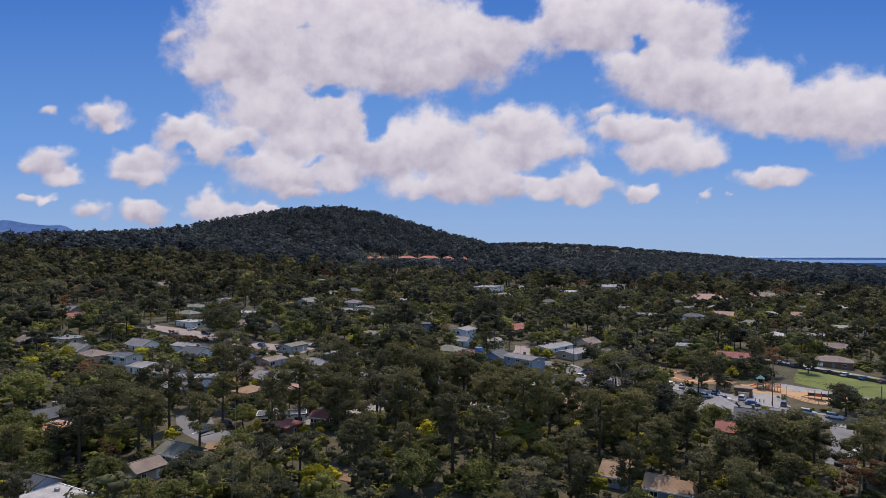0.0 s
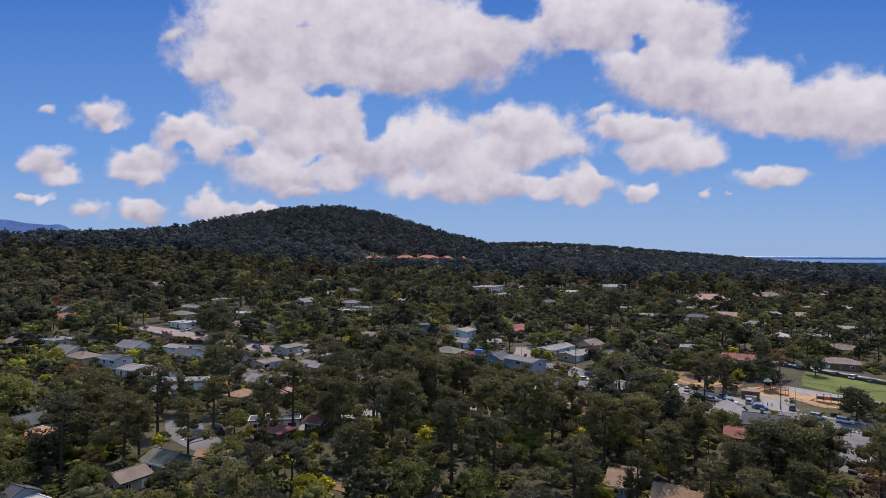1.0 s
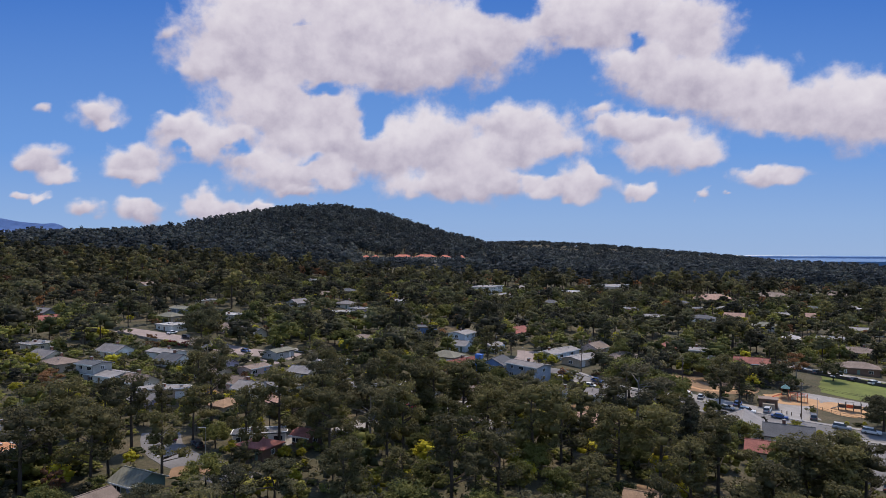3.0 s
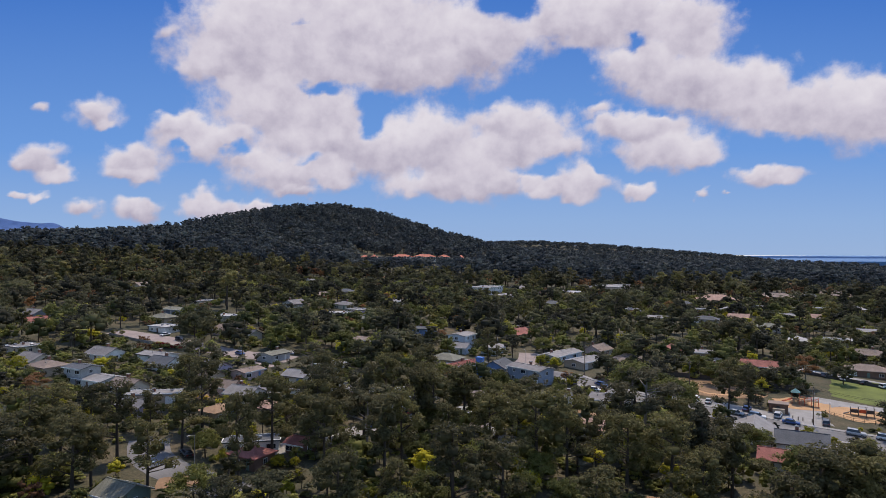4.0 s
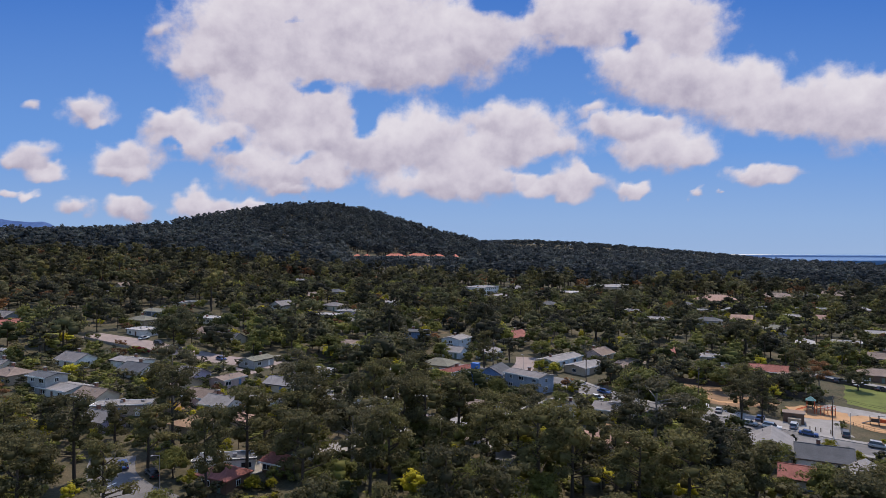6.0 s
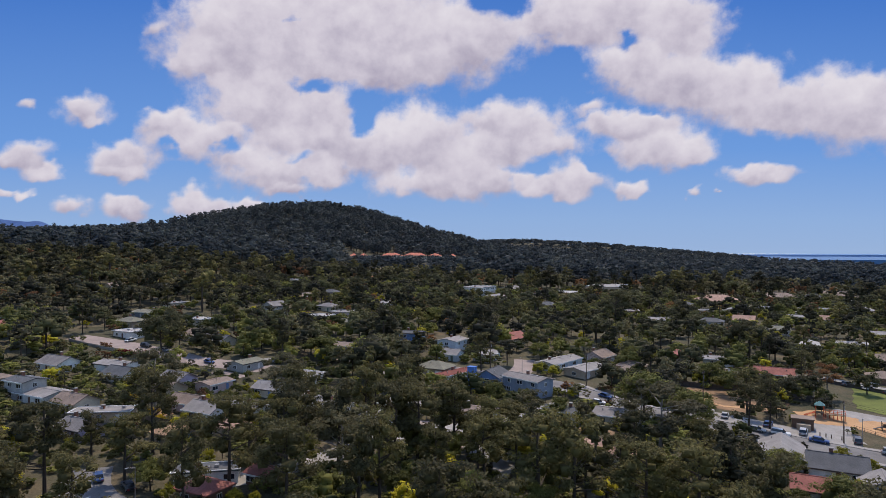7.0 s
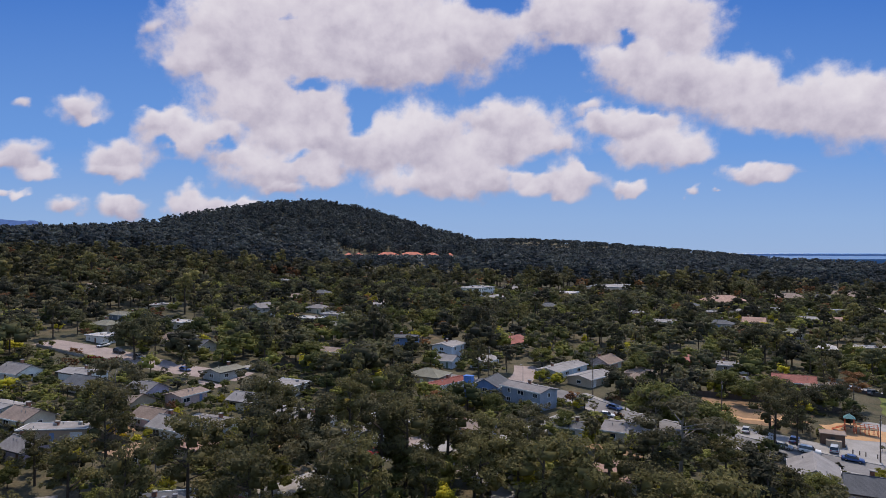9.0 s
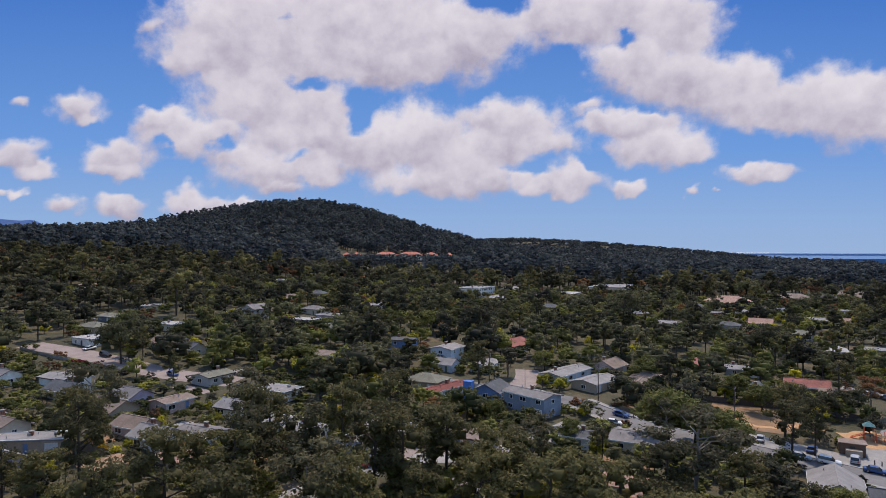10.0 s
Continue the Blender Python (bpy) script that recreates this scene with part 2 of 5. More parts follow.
def far_hills():
    xs = np.linspace(-3400, -900, 90)
    prof = 60 + 105 * np.exp(-((xs + 2340) / 190) ** 2) + 95 * np.exp(-((xs + 2010) / 140) ** 2) + 70 * np.exp(-((xs + 2240) / 330) ** 2) + 60 * np.exp(-((xs + 2900) / 300) ** 2) + 5 * np.sin(xs / 60) + 3 * np.sin(xs / 27)
    rows = []
    for k, (dy, f) in enumerate(((-260, 0.0), (-150, 0.55), (0, 1.0), (200, 0.6), (300, 0.0))):
        rows.append(np.stack([xs, np.full_like(xs, 3400 + dy) + 25 * np.sin(xs / 57 + k), prof * f], 1))
    n = len(xs)
    i = (np.arange(4)[:, None] * n + np.arange(n - 1)).ravel()
    me = mesh_of("backdrop", np.concatenate(rows), np.stack([i, i + 1, i + n + 1, i + n], 1), [FAR_HILL], smooth=True)
    tagged(new("backdrop_hills", me), "hazy blue mountain range on the far horizon", "mountains", kind="structure")


far_hills()

CLOUDS = {
    "upper bank": [(470, 60, 140, 85), (620, 40, 170, 95), (770, 85, 140, 70), (860, 65, 90, 60), (560, 115, 160, 50), (400, 110, 60, 36), (690, 130, 110, 34)],
    "step below": [(510, 195, 115, 45), (590, 215, 66, 52), (480, 165, 80, 34), (560, 250, 90, 40)],
    "upper right": [(1000, 40, 100, 48), (1130, 35, 160, 55), (1230, 55, 72, 62), (1150, 120, 84, 54), (1240, 150, 110, 50), (1330, 160, 90, 50)],
    "right bank": [(1440, 195, 120, 44), (1530, 195, 90, 56), (1370, 200, 90, 36), (1620, 200, 80, 60)],
    "middle": [(760, 255, 90, 62), (840, 300, 84, 50), (700, 275, 66, 50), (780, 330, 100, 28), (640, 270, 50, 40), (880, 325, 44, 20)],
    "middle right": [(945, 235, 84, 46), (890, 222, 50, 30), (1000, 262, 46, 28), (900, 270, 70, 30)],
    "low middle": [(1045, 322, 46, 26), (995, 340, 56, 17), (1140, 340, 34, 14), (945, 325, 24, 12)],
    "right puff": [(1190, 270, 84, 34), (1115, 230, 66, 22), (1175, 228, 44, 20), (1235, 282, 40, 18)],
    "far right": [(1370, 314, 70, 15), (1330, 305, 30, 10)],
    "left bank": [(365, 255, 76, 38), (322, 226, 44, 22), (250, 288, 60, 32), (245, 315, 50, 16), (420, 245, 40, 24)],
    "left step": [(500, 312, 74, 30), (465, 288, 50, 24), (560, 300, 50, 30), (600, 310, 40, 24), (530, 340, 34, 12)],
    "left puffs": [(180, 205, 40, 26), (195, 230, 16, 14), (85, 285, 36, 24), (112, 314, 36, 12), (60, 292, 22, 12)],
    "low puffs": [(365, 368, 36, 26), (465, 371, 24, 12), (255, 371, 36, 16), (155, 371, 32, 16), (75, 355, 19, 10), (35, 352, 18, 8), (400, 380, 36, 14)],
    "wisps": [(338, 130, 24, 16), (82, 195, 18, 13), (312, 66, 22, 12), (1065, 198, 26, 12), (1295, 346, 13, 7), (1245, 344, 12, 6)],
}


def sky_backdrop():
    """Cumulus clouds in a blue sky, on a far backdrop."""
    R, F = 4650.0, 1128.0
    az, el = np.radians(np.linspace(-44, 44, 341)), np.linspace(-0.005, 0.50, 171)
    ga, ge = np.meshgrid(az, el)
    px, py = 784 + F * np.tan(ga), 449 - F * ge / np.cos(ga)
    bend = np.array([[noise.turbulence_vector((u / 48, v / 40, 0), 4, False) for u, v in zip(ru, rv)] for ru, rv in zip(px, py)])
    sky_y = py.copy()
    px, py = px + 20 * bend[..., 0], py + 17 * bend[..., 1]
    cover, shade = np.zeros_like(px), np.zeros_like(px)
    for name, group in CLOUDS.items():
        strong = {"wisps": 0.68, "left puffs": 0.93, "far right": 0.84, "low puffs": 1.0}.get(name, 1.0)
        for cx, cy, rx, ry in group:
            rx, ry = (1.08 * rx, 1.05 * ry) if len(name) > 10 or name in ("middle", "left bank", "left step") else (1.2 * rx, 1.18 * ry)
            q = ((px - cx) / rx) ** 2 + ((py - cy) / ry) ** 2
            w = strong * np.exp(-0.95 * q)
            cover += w ** 4
            shade += w ** 4 * (py - cy) / ry
    shade = shade / (cover + 1e-6)
    cover = cover ** 0.25
    for cx, cy, rx, ry in ((905, 18, 46, 30), (1128, 72, 16, 12), (575, 158, 44, 12), (430, 262, 16, 12), (560, 292, 18, 10), (660, 215, 26, 40), (535, 42, 20, 12), (1075, 300, 20, 14), (330, 268, 14, 12)):
        cover -= 0.55 * np.exp(-((px - cx) / rx) ** 2 - ((py - cy) / ry) ** 2)
    cover = np.maximum(cover, 0)
    n = len(az)
    i = (np.arange(len(el) - 1)[:, None] * n + np.arange(n - 1)).ravel()
    m = bpy.data.materials.new("cumulus clouds")
    m.use_nodes = True
    nt = m.node_tree
    nt.nodes.clear()
    out, em, tr, mx = (nt.nodes.new("ShaderNode" + k) for k in ("OutputMaterial", "Emission", "Emission", "MixShader"))
    at_h = nt.nodes.new("ShaderNodeAttribute")
    at_h.attribute_name = "altitude"
    air = ramp_node(nt, at_h.outputs["Fac"], ((0.0, (0.33, 0.49, 0.74)), (0.12, (0.29, 0.47, 0.76)), (0.4, (0.16, 0.36, 0.76)), (1.0, (0.065, 0.21, 0.62))))
    nt.links.new(air.outputs[0], tr.inputs["Color"])
    tr.inputs["Strength"].default_value = 0.64
    at_c, at_s = nt.nodes.new("ShaderNodeAttribute"), nt.nodes.new("ShaderNodeAttribute")
    at_c.attribute_name, at_s.attribute_name = "cover", "depth"

    def calc(op, p, q=0.0, r=0.0):
        k = nt.nodes.new("ShaderNodeMath")
        k.operation = op
        for s, val in zip(k.inputs, (p, q, r)):
            if isinstance(val, bpy.types.NodeSocket):
                nt.links.new(val, s)
            else:
                s.default_value = val
        return k.outputs[0]

    n1, n2, n3 = noise_node(nt, 0.0032, 9, 0.58), noise_node(nt, 0.012, 8, 0.62), noise_node(nt, 0.0055, 6, 0.55)
    d = calc("MULTIPLY_ADD", n1.outputs[0], 0.8, at_c.outputs["Fac"])
    d = calc("MULTIPLY_ADD", n2.outputs[0], 0.40, d)
    d = calc("SUBTRACT", d, 0.590)
    alpha = nt.nodes.new("ShaderNodeMapRange")
    alpha.interpolation_type = "SMOOTHSTEP"
    nt.links.new(d, alpha.inputs["Value"])
    alpha.inputs["From Min"].default_value, alpha.inputs["From Max"].default_value = 0.25, 0.71
    alpha.inputs["To Max"].default_value = 0.98
    tone = calc("MULTIPLY_ADD", at_s.outputs["Fac"], 0.42, 0.5)
    tone = calc("MULTIPLY_ADD", n3.outputs[0], 1.1, calc("SUBTRACT", tone, 0.55))
    tone = calc("MULTIPLY_ADD", calc("MINIMUM", d, 1.6), 0.10, calc("SUBTRACT", tone, 0.08))
    col = ramp_node(nt, tone, ((0.15, (0.83, 0.81, 0.85)), (0.5, (0.70, 0.67, 0.74)), (0.95, (0.46, 0.43, 0.53))))
    nt.links.new(col.outputs[0], em.inputs["Color"])
    em.inputs["Strength"].default_value = 0.615
    nt.links.new(alpha.outputs[0], mx.inputs[0])
    nt.links.new(tr.outputs[0], mx.inputs[1])
    nt.links.new(em.outputs[0], mx.inputs[2])
    nt.links.new(mx.outputs[0], out.inputs["Surface"])
    me = mesh_of("backdrop", np.stack([R * np.sin(ga), R * np.cos(ga), 52.6 + R * ge], -1).reshape(-1, 3), np.stack([i, i + 1, i + n + 1, i + n], 1), [m], smooth=True)
    for key, val in (("cover", cover), ("depth", shade), ("altitude", np.clip((449 - sky_y) / 449, 0, 1))):
        me.attributes.new(key, "FLOAT", "POINT").data.foreach_set("value", val.astype(np.float32).ravel())
    tagged(new("backdrop_clouds", me), "white cumulus clouds with grey undersides in a blue sky", "clouds", kind="structure")


sky_backdrop()


def strip(name, pts, width, material, label, category, up=0.06, thick=0.25, kind="structure"):
    """A road or path along a line of points, laid on the ground with a real edge."""
    P = []
    pts = [Vector(p) for p in pts]
    for k in range(len(pts) - 1):
        p0, p1, p2, p3 = pts[max(k - 1, 0)], pts[k], pts[k + 1], pts[min(k + 2, len(pts) - 1)]
        n = max(2, int((p2 - p1).length / 4))
        for j in range(n):
            t = j / n
            P.append(0.5 * ((2 * p1) + (p2 - p0) * t + (2 * p0 - 5 * p1 + 4 * p2 - p3) * t * t + (3 * p1 - p0 - 3 * p2 + p3) * t ** 3))
    P.append(pts[-1])
    bm = bmesh.new()
    rings = []
    for k, p in enumerate(P):
        d = (P[min(k + 1, len(P) - 1)] - P[max(k - 1, 0)]).normalized()
        s = Vector((d.y, -d.x)) * width / 2
        ring = []
        for f in (-1, -0.33, 0.33, 1):
            q = p + s * f
            ring.append((q.x, q.y, float(height(q.x, q.y)) + up))
        rings.append([bm.verts.new(c) for c in ring] + [bm.verts.new((c[0], c[1], c[2] - thick)) for c in (ring[3], ring[0])])
    for r0, r1 in zip(rings, rings[1:]):
        for k in range(6):
            bm.faces.new((r0[k], r0[(k + 1) % 6], r1[(k + 1) % 6], r1[k]))
    bmesh.ops.recalc_face_normals(bm, faces=bm.faces)
    return tagged(new(name, mesh_bm(name, bm, material)), label, category, kind=kind)


def patch(name, ring, material, label, category, up=0.05, kind="structure"):
    """A level-edged piece of ground cover, draped on the ground."""
    bm = bmesh.new()
    bm.faces.new([bm.verts.new((x, y, 0)) for x, y in ring])
    bmesh.ops.triangulate(bm, faces=bm.faces)
    for _ in range(3):
        bmesh.ops.subdivide_edges(bm, edges=bm.edges, cuts=1, use_grid_fill=True)
    for v in bm.verts:
        if v.is_boundary:
            n = noise.noise_vector((v.co.x / 3.0, v.co.y / 3.0, 1.7))
            v.co.x, v.co.y = v.co.x + 1.1 * n.x, v.co.y + 1.1 * n.y
    for v in bm.verts:
        v.co.z = float(height(v.co.x, v.co.y)) + up
    bmesh.ops.recalc_face_normals(bm, faces=bm.faces)
    if sum(f.normal.z for f in bm.faces) < 0:
        bmesh.ops.reverse_faces(bm, faces=bm.faces)
    return tagged(new(name, mesh_bm(name, bm, material)), label, category, kind=kind)


ROADS = [
    ("road_park", [(8, 271), (29, 262), (46, 252), (57, 233), (77, 218), (104, 200), (130, 186), (170, 160)], 9.0, ASPHALT),
    ("road_upper", [(29, 262), (35, 278), (37, 291)], 8.0, PALE_PAVING),
    ("road_square", [(-141, 303), (-130, 299), (-118, 294), (-100, 284), (-78, 270), (-55, 262)], 10.5, PALE_PAVING),
    ("road_bend", [(-40, 150), (-57, 160), (-65, 168), (-69, 177)], 9.0, ASPHALT),
    ("road_lower", [(118, 192), (114, 180), (105, 167), (96, 155)], 7.5, ASPHALT),
    ("road_middle", [(-45, 170), (-28, 182), (-5, 204), (20, 212), (40, 232)], 6.5, CONCRETE),
    ("road_parking", [(70, 231), (84, 224), (98, 214), (111, 206)], 8.5, CONCRETE),
    ("road_car_park", [(138, 276), (154, 261), (170, 243), (185, 226)], 10.0, CONCRETE),
]
for rname, pts, width, mat in ROADS:
    strip(rname, pts, width, mat, "sunlit grey street between houses and trees", "road")
for side in (-1, 1):
    line = [(8, 271), (29, 262), (46, 252), (57, 233), (77, 218), (104, 200), (130, 186), (170, 160)]
    off = []
    for k, (px, py) in enumerate(line):
        (ax, ay), (bx, by) = line[max(k - 1, 0)], line[min(k + 1, len(line) - 1)]
        n = math.hypot(bx - ax, by - ay)
        off.append((px + side * 5.5 * (by - ay) / n, py - side * 5.5 * (bx - ax) / n))
    strip("pavement", off if side > 0 else off[2:], 1.8, CONCRETE, "pale concrete pavement with a kerb along the street", "pavement", 0.2, 0.35)
patch("lawn", [(130, 237), (148, 266), (160, 258), (178, 240), (160, 214), (146, 218)], LAWN, "mown green sports field beside the playground", "lawn", 0.08)
patch("playground_sand", [(108, 232), (118, 234), (124, 226), (120, 219), (108, 222)], SAND, "orange sand bed under the climbing frame", "sand", 0.10)
patch("playground_sand", [(118, 221), (127, 226), (138, 219), (132, 207), (120, 212)], SAND, "round orange sand pit beside the lawn", "sand", 0.09)
patch("dirt_lot", [(78, 236), (86, 256), (100, 251), (112, 240), (106, 232), (92, 230)], BARE_SOIL, "dry bare soil with a pale round path", "soil", 0.07)
patch("path", [(104, 216), (110, 226), (124, 236), (148, 218), (146, 214), (126, 226), (114, 214), (112, 206)], CONCRETE, "pale concrete path round the playground", "path", 0.06)
strip("path_ring", [(86, 240), (90, 247), (98, 247), (103, 240), (98, 235), (89, 235), (86, 240)], 1.7, SAND, "pale round footpath on the dry soil", "path", 0.12)
patch("bare_garden", [(60, 242), (74, 234), (78, 240), (68, 250), (60, 252)], BARE_SOIL, "bare orange garden soil beside the street", "soil", 0.07)
patch("bare_garden", [(-57, 150), (-52, 151), (-50, 155), (-53, 157), (-57, 155)], BARE_SOIL, "bare orange soil beside the street corner", "soil", 0.12)

# driveways, yards and bare gardens under the trees
YARDS = [(-38, 251, CONCRETE), (-27, 219, PALE_PAVING), (-12, 216, CONCRETE), (-3, 210, PALE_PAVING), (-15, 261, CONCRETE), (-28, 280, PALE_PAVING), (37, 222, CONCRETE), (11, 197, PALE_PAVING), (-64, 253, PALE_PAVING), (-34, 206, BARE_SOIL), (-56, 273, CONCRETE), (-68, 216, BARE_SOIL), (7, 215, BARE_SOIL), (59, 215, CONCRETE), (45, 207, BARE_SOIL), (-52, 154, BARE_SOIL), (-20, 137, BARE_SOIL), (42, 148, BARE_SOIL), (-103, 156, PALE_PAVING), (16, 182, CONCRETE), (-45, 237, PALE_PAVING), (-56, 223, CONCRETE), (65, 242, PALE_PAVING), (14, 193, CONCRETE)]
for k, (x, y, mat) in enumerate(YARDS):
    a, b = 3.6 + 1.3 * (k % 3), 2.4 + 0.8 * (k % 2)
    ca, sa = math.cos(radians(-29 + 90 * (k % 2))), math.sin(radians(-29 + 90 * (k % 2)))
    soil = mat is BARE_SOIL
    patch("bare_yard" if soil else "driveway", [(x + ca * u - sa * v, y + sa * u + ca * v) for u, v in ((-a, -b), (a, -b * 0.8), (a * 0.9, b), (-a * 0.8, b * 0.9))], mat, "dry orange-brown soil in a garden" if soil else "pale sunlit concrete driveway between trees", "soil" if soil else "driveway", 0.13)

# ---- houses ----
SPOTS = []
WINDOWS = {}


def window_meshes(w, h):
    key = (round(w, 1), h)
    if key not in WINDOWS:
        f = bmesh.new()
        for x0, x1, z0, z1 in ((-w / 2, w / 2, h - 0.09, h), (-w / 2, w / 2, 0, 0.09), (-w / 2, -w / 2 + 0.09, 0.09, h - 0.09), (w / 2 - 0.09, w / 2, 0.09, h - 0.09), (-0.04, 0.04, 0.09, h - 0.09)):
            box(f, x0, x1, -0.09, 0.02, z0, z1)
        g = bmesh.new()
        box(g, -w / 2 + 0.05, w / 2 - 0.05, -0.05, 0.0, 0.05, h - 0.05)
        WINDOWS[key] = mesh_bm("window", f, TRIM), mesh_bm("pane", g, GLASS)
    return WINDOWS[key]


def window(parent, m, w=1.6, h=1.2):
    f, g = window_meshes(w, h)
    ob = part("window", f, None, parent, at=m)
    part("pane", g, None, ob)


def house(x, y, turn, w, d, storeys, roof, wall, top, floor_at=None):
    """A house with its ridge along its own x: walls, roof, windows, door, chimney."""
    rnd = random.Random(int(x * 7 + y * 13))
    if w < 20:
        w, d = w * 0.87, d * 0.9
    z = min(float(height(x + dx, y + dy)) for dx in (-w / 3, w / 3) for dy in (-d / 3, d / 3))
    plinth = 1.2
    if floor_at is not None:
        plinth, z = max(1.2, floor_at - z + 1.2), floor_at
    big = w > 30
    h = (2.6 if storeys == 1 else 5.0) + 0.4 + (0.8 if big else 0)
    rise = {"gable": d * 0.24, "hip": d * 0.21, "low": d * 0.10, "flat": 0.0}[roof]
    kind = "large" if w > 20 else "two-storey" if storeys == 2 else "single-storey"
    shape = {"gable": "gabled", "hip": "hipped", "low": "low-pitched", "flat": "flat"}[roof]
    plain_name = {"bluegrey": "blue-grey", "paleblue": "pale blue", "vividblue": "bright blue"}.get(wall, wall)
    roof_name = {"lightgrey": "light grey", "slate": "dark slate", "orangebrown": "orange-brown", "darkred": "dark red", "tile": "red-tiled"}.get(top, top)
    ob = thing("house", pose(x, y, z - 0.4, 0, 0, turn), f"{kind} {plain_name} house with a {shape} {roof_name} roof", "house", "houses of the neighbourhood")
    SPOTS.append((x, y, w, d, h))
    a, b = w / 2, d / 2
    bm = bmesh.new()
    base = [(-a, -b), (a, -b), (a, b), (-a, b)]
    lo, hi = [bm.verts.new((*p, -plinth)) for p in base], [bm.verts.new((*p, h)) for p in base]
    if roof in ("gable", "low"):
        g0, g1 = bm.verts.new((-a, 0, h + rise)), bm.verts.new((a, 0, h + rise))
        bm.faces.new((lo[1], hi[1], g1, hi[2], lo[2])[::-1])
        bm.faces.new((lo[3], hi[3], g0, hi[0], lo[0])[::-1])
    else:
        bm.faces.new((lo[1], hi[1], hi[2], lo[2])[::-1])
        bm.faces.new((lo[3], hi[3], hi[0], lo[0])[::-1])
    bm.faces.new((lo[0], hi[0], hi[1], lo[1])[::-1])
    bm.faces.new((lo[2], hi[2], hi[3], lo[3])[::-1])
    part("wall", bm, WALLS[wall], ob)
    o, th = 0.55, 0.2
    R = ROOFS[top]
    if roof in ("gable", "low"):
        s = rise / b
        for k in (-1, 1):
            bm = prism(bmesh.new(), [(-a - o, 0, h + rise + th), (a + o, 0, h + rise + th), (a + o, k * (b + o), h + th - s * o), (-a - o, k * (b + o), h + th - s * o)], th)
            bmesh.ops.recalc_face_normals(bm, faces=bm.faces)
            rf = part("roof", bm, R, ob)
            e = bmesh.new()
            box(e, -a - o, a + o, k * (b + o), k * (b + o + 0.05), h - s * o - 0.08, h + th - s * o + 0.02)
            part("gutter", e, TRIM if rnd.random() < 0.6 else DARK_TRIM, rf)
        bm = box(bmesh.new(), -a - o, a + o, -0.14, 0.14, h + rise + th - 0.06, h + rise + th + 0.06)
        part("ridge_cap", bm, R, ob)
    elif roof == "hip":
        A, B, q = a + o, b + o, max(a - b, 0.3)
        bm = bmesh.new()
        c = [bm.verts.new(p) for p in ((-A, -B, h), (A, -B, h), (A, B, h), (-A, B, h))]
        e = [bm.verts.new(p) for p in ((-A, -B, h + th), (A, -B, h + th), (A, B, h + th), (-A, B, h + th))]
        r0, r1 = bm.verts.new((-q, 0, h + rise + th)), bm.verts.new((q, 0, h + rise + th))
        bm.faces.new(c[::-1])
        for i in range(4):
            j = (i + 1) % 4
            bm.faces.new((c[i], c[j], e[j], e[i]))
        bm.faces.new((e[0], e[1], r1, r0))
        bm.faces.new((e[2], e[3], r0, r1))
        bm.faces.new((e[1], e[2], r1))
        bm.faces.new((e[3], e[0], r0))
        part("roof", bm, R, ob)
        bm = rod(bmesh.new(), (-q, 0, h + rise + th), (q, 0, h + rise + th), 0.12)
        part("ridge_cap", bm, R, ob)
    else:
        bm = box(bmesh.new(), -a - 0.5, a + 0.5, -b - 0.5, b + 0.5, h, h + 0.28, 0.04)
        part("roof", bm, R, ob)
        bm = bmesh.new()
        for x0, x1, y0, y1 in ((-a - 0.5, a + 0.5, -b - 0.5, -b - 0.32), (-a - 0.5, a + 0.5, b + 0.32, b + 0.5), (-a - 0.5, -a - 0.32, -b - 0.32, b + 0.32), (a + 0.32, a + 0.5, -b - 0.32, b + 0.32)):
            box(bm, x0, x1, y0, y1, h + 0.28, h + 0.42)
        part("parapet", bm, TRIM, ob)
        for _ in range(2 if w < 20 else 5):
            vx, vy = rnd.uniform(-a, a) * 0.7, rnd.uniform(-b, b) * 0.6
            part("vent", box(bmesh.new(), vx - 0.4, vx + 0.4, vy - 0.4, vy + 0.4, h + 0.28, h + 0.85, 0.05), STEEL, ob)
    # openings
    for level in range(storeys):
        zz = 1.25 + 2.5 * level
        n = max(2, int(w / 3.6))
        for side in (-1, 1):
            for i in range(n):
                wx = (i + 0.5 + rnd.uniform(-0.12, 0.12)) * w / n - a
                if level == 0 and side == -1 and i == n // 2:
                    continue
                window(ob, pose(wx, side * b, zz, 0, 0, 0 if side < 0 else 180), rnd.choice((1.2, 1.6, 2.2)), 1.2)
            for i in range(max(1, int(d / 5))):
                wy = (i + 0.5) * d / max(1, int(d / 5)) - b
                window(ob, pose(side * a, wy, zz, 0, 0, 90 * side), rnd.choice((1.2, 1.6)), 1.2)
    dx = (n // 2 + 0.5) * w / n - a
    part("door", box(bmesh.new(), dx - 0.48, dx + 0.48, -b - 0.05, -b + 0.03, 0.4, 2.45, 0.02), WALLS[rnd.choice(("brown", "white", "blue", "green"))], ob)
    if not big and w > 8:
        if rnd.random() < 0.55:
            cx = rnd.uniform(-0.3, 0.3) * w
            ch = part("chimney", box(bmesh.new(), cx - 0.4, cx + 0.4, 0.3, 1.0, h - 0.2, h + rise + 1.1, 0.03), BRICK, ob)
            part("chimney_cap", box(bmesh.new(), cx - 0.5, cx + 0.5, 0.2, 1.1, h + rise + 1.1, h + rise + 1.25), CONCRETE, ch)
        if rnd.random() < 0.6 and w > 10:
            gx = rnd.choice((-1, 1)) * (a - 1.9)
            part("garage_door", box(bmesh.new(), gx - 1.3, gx + 1.3, -b - 0.06, -b + 0.02, 0.35, 2.5, 0.02), TRIM, ob)
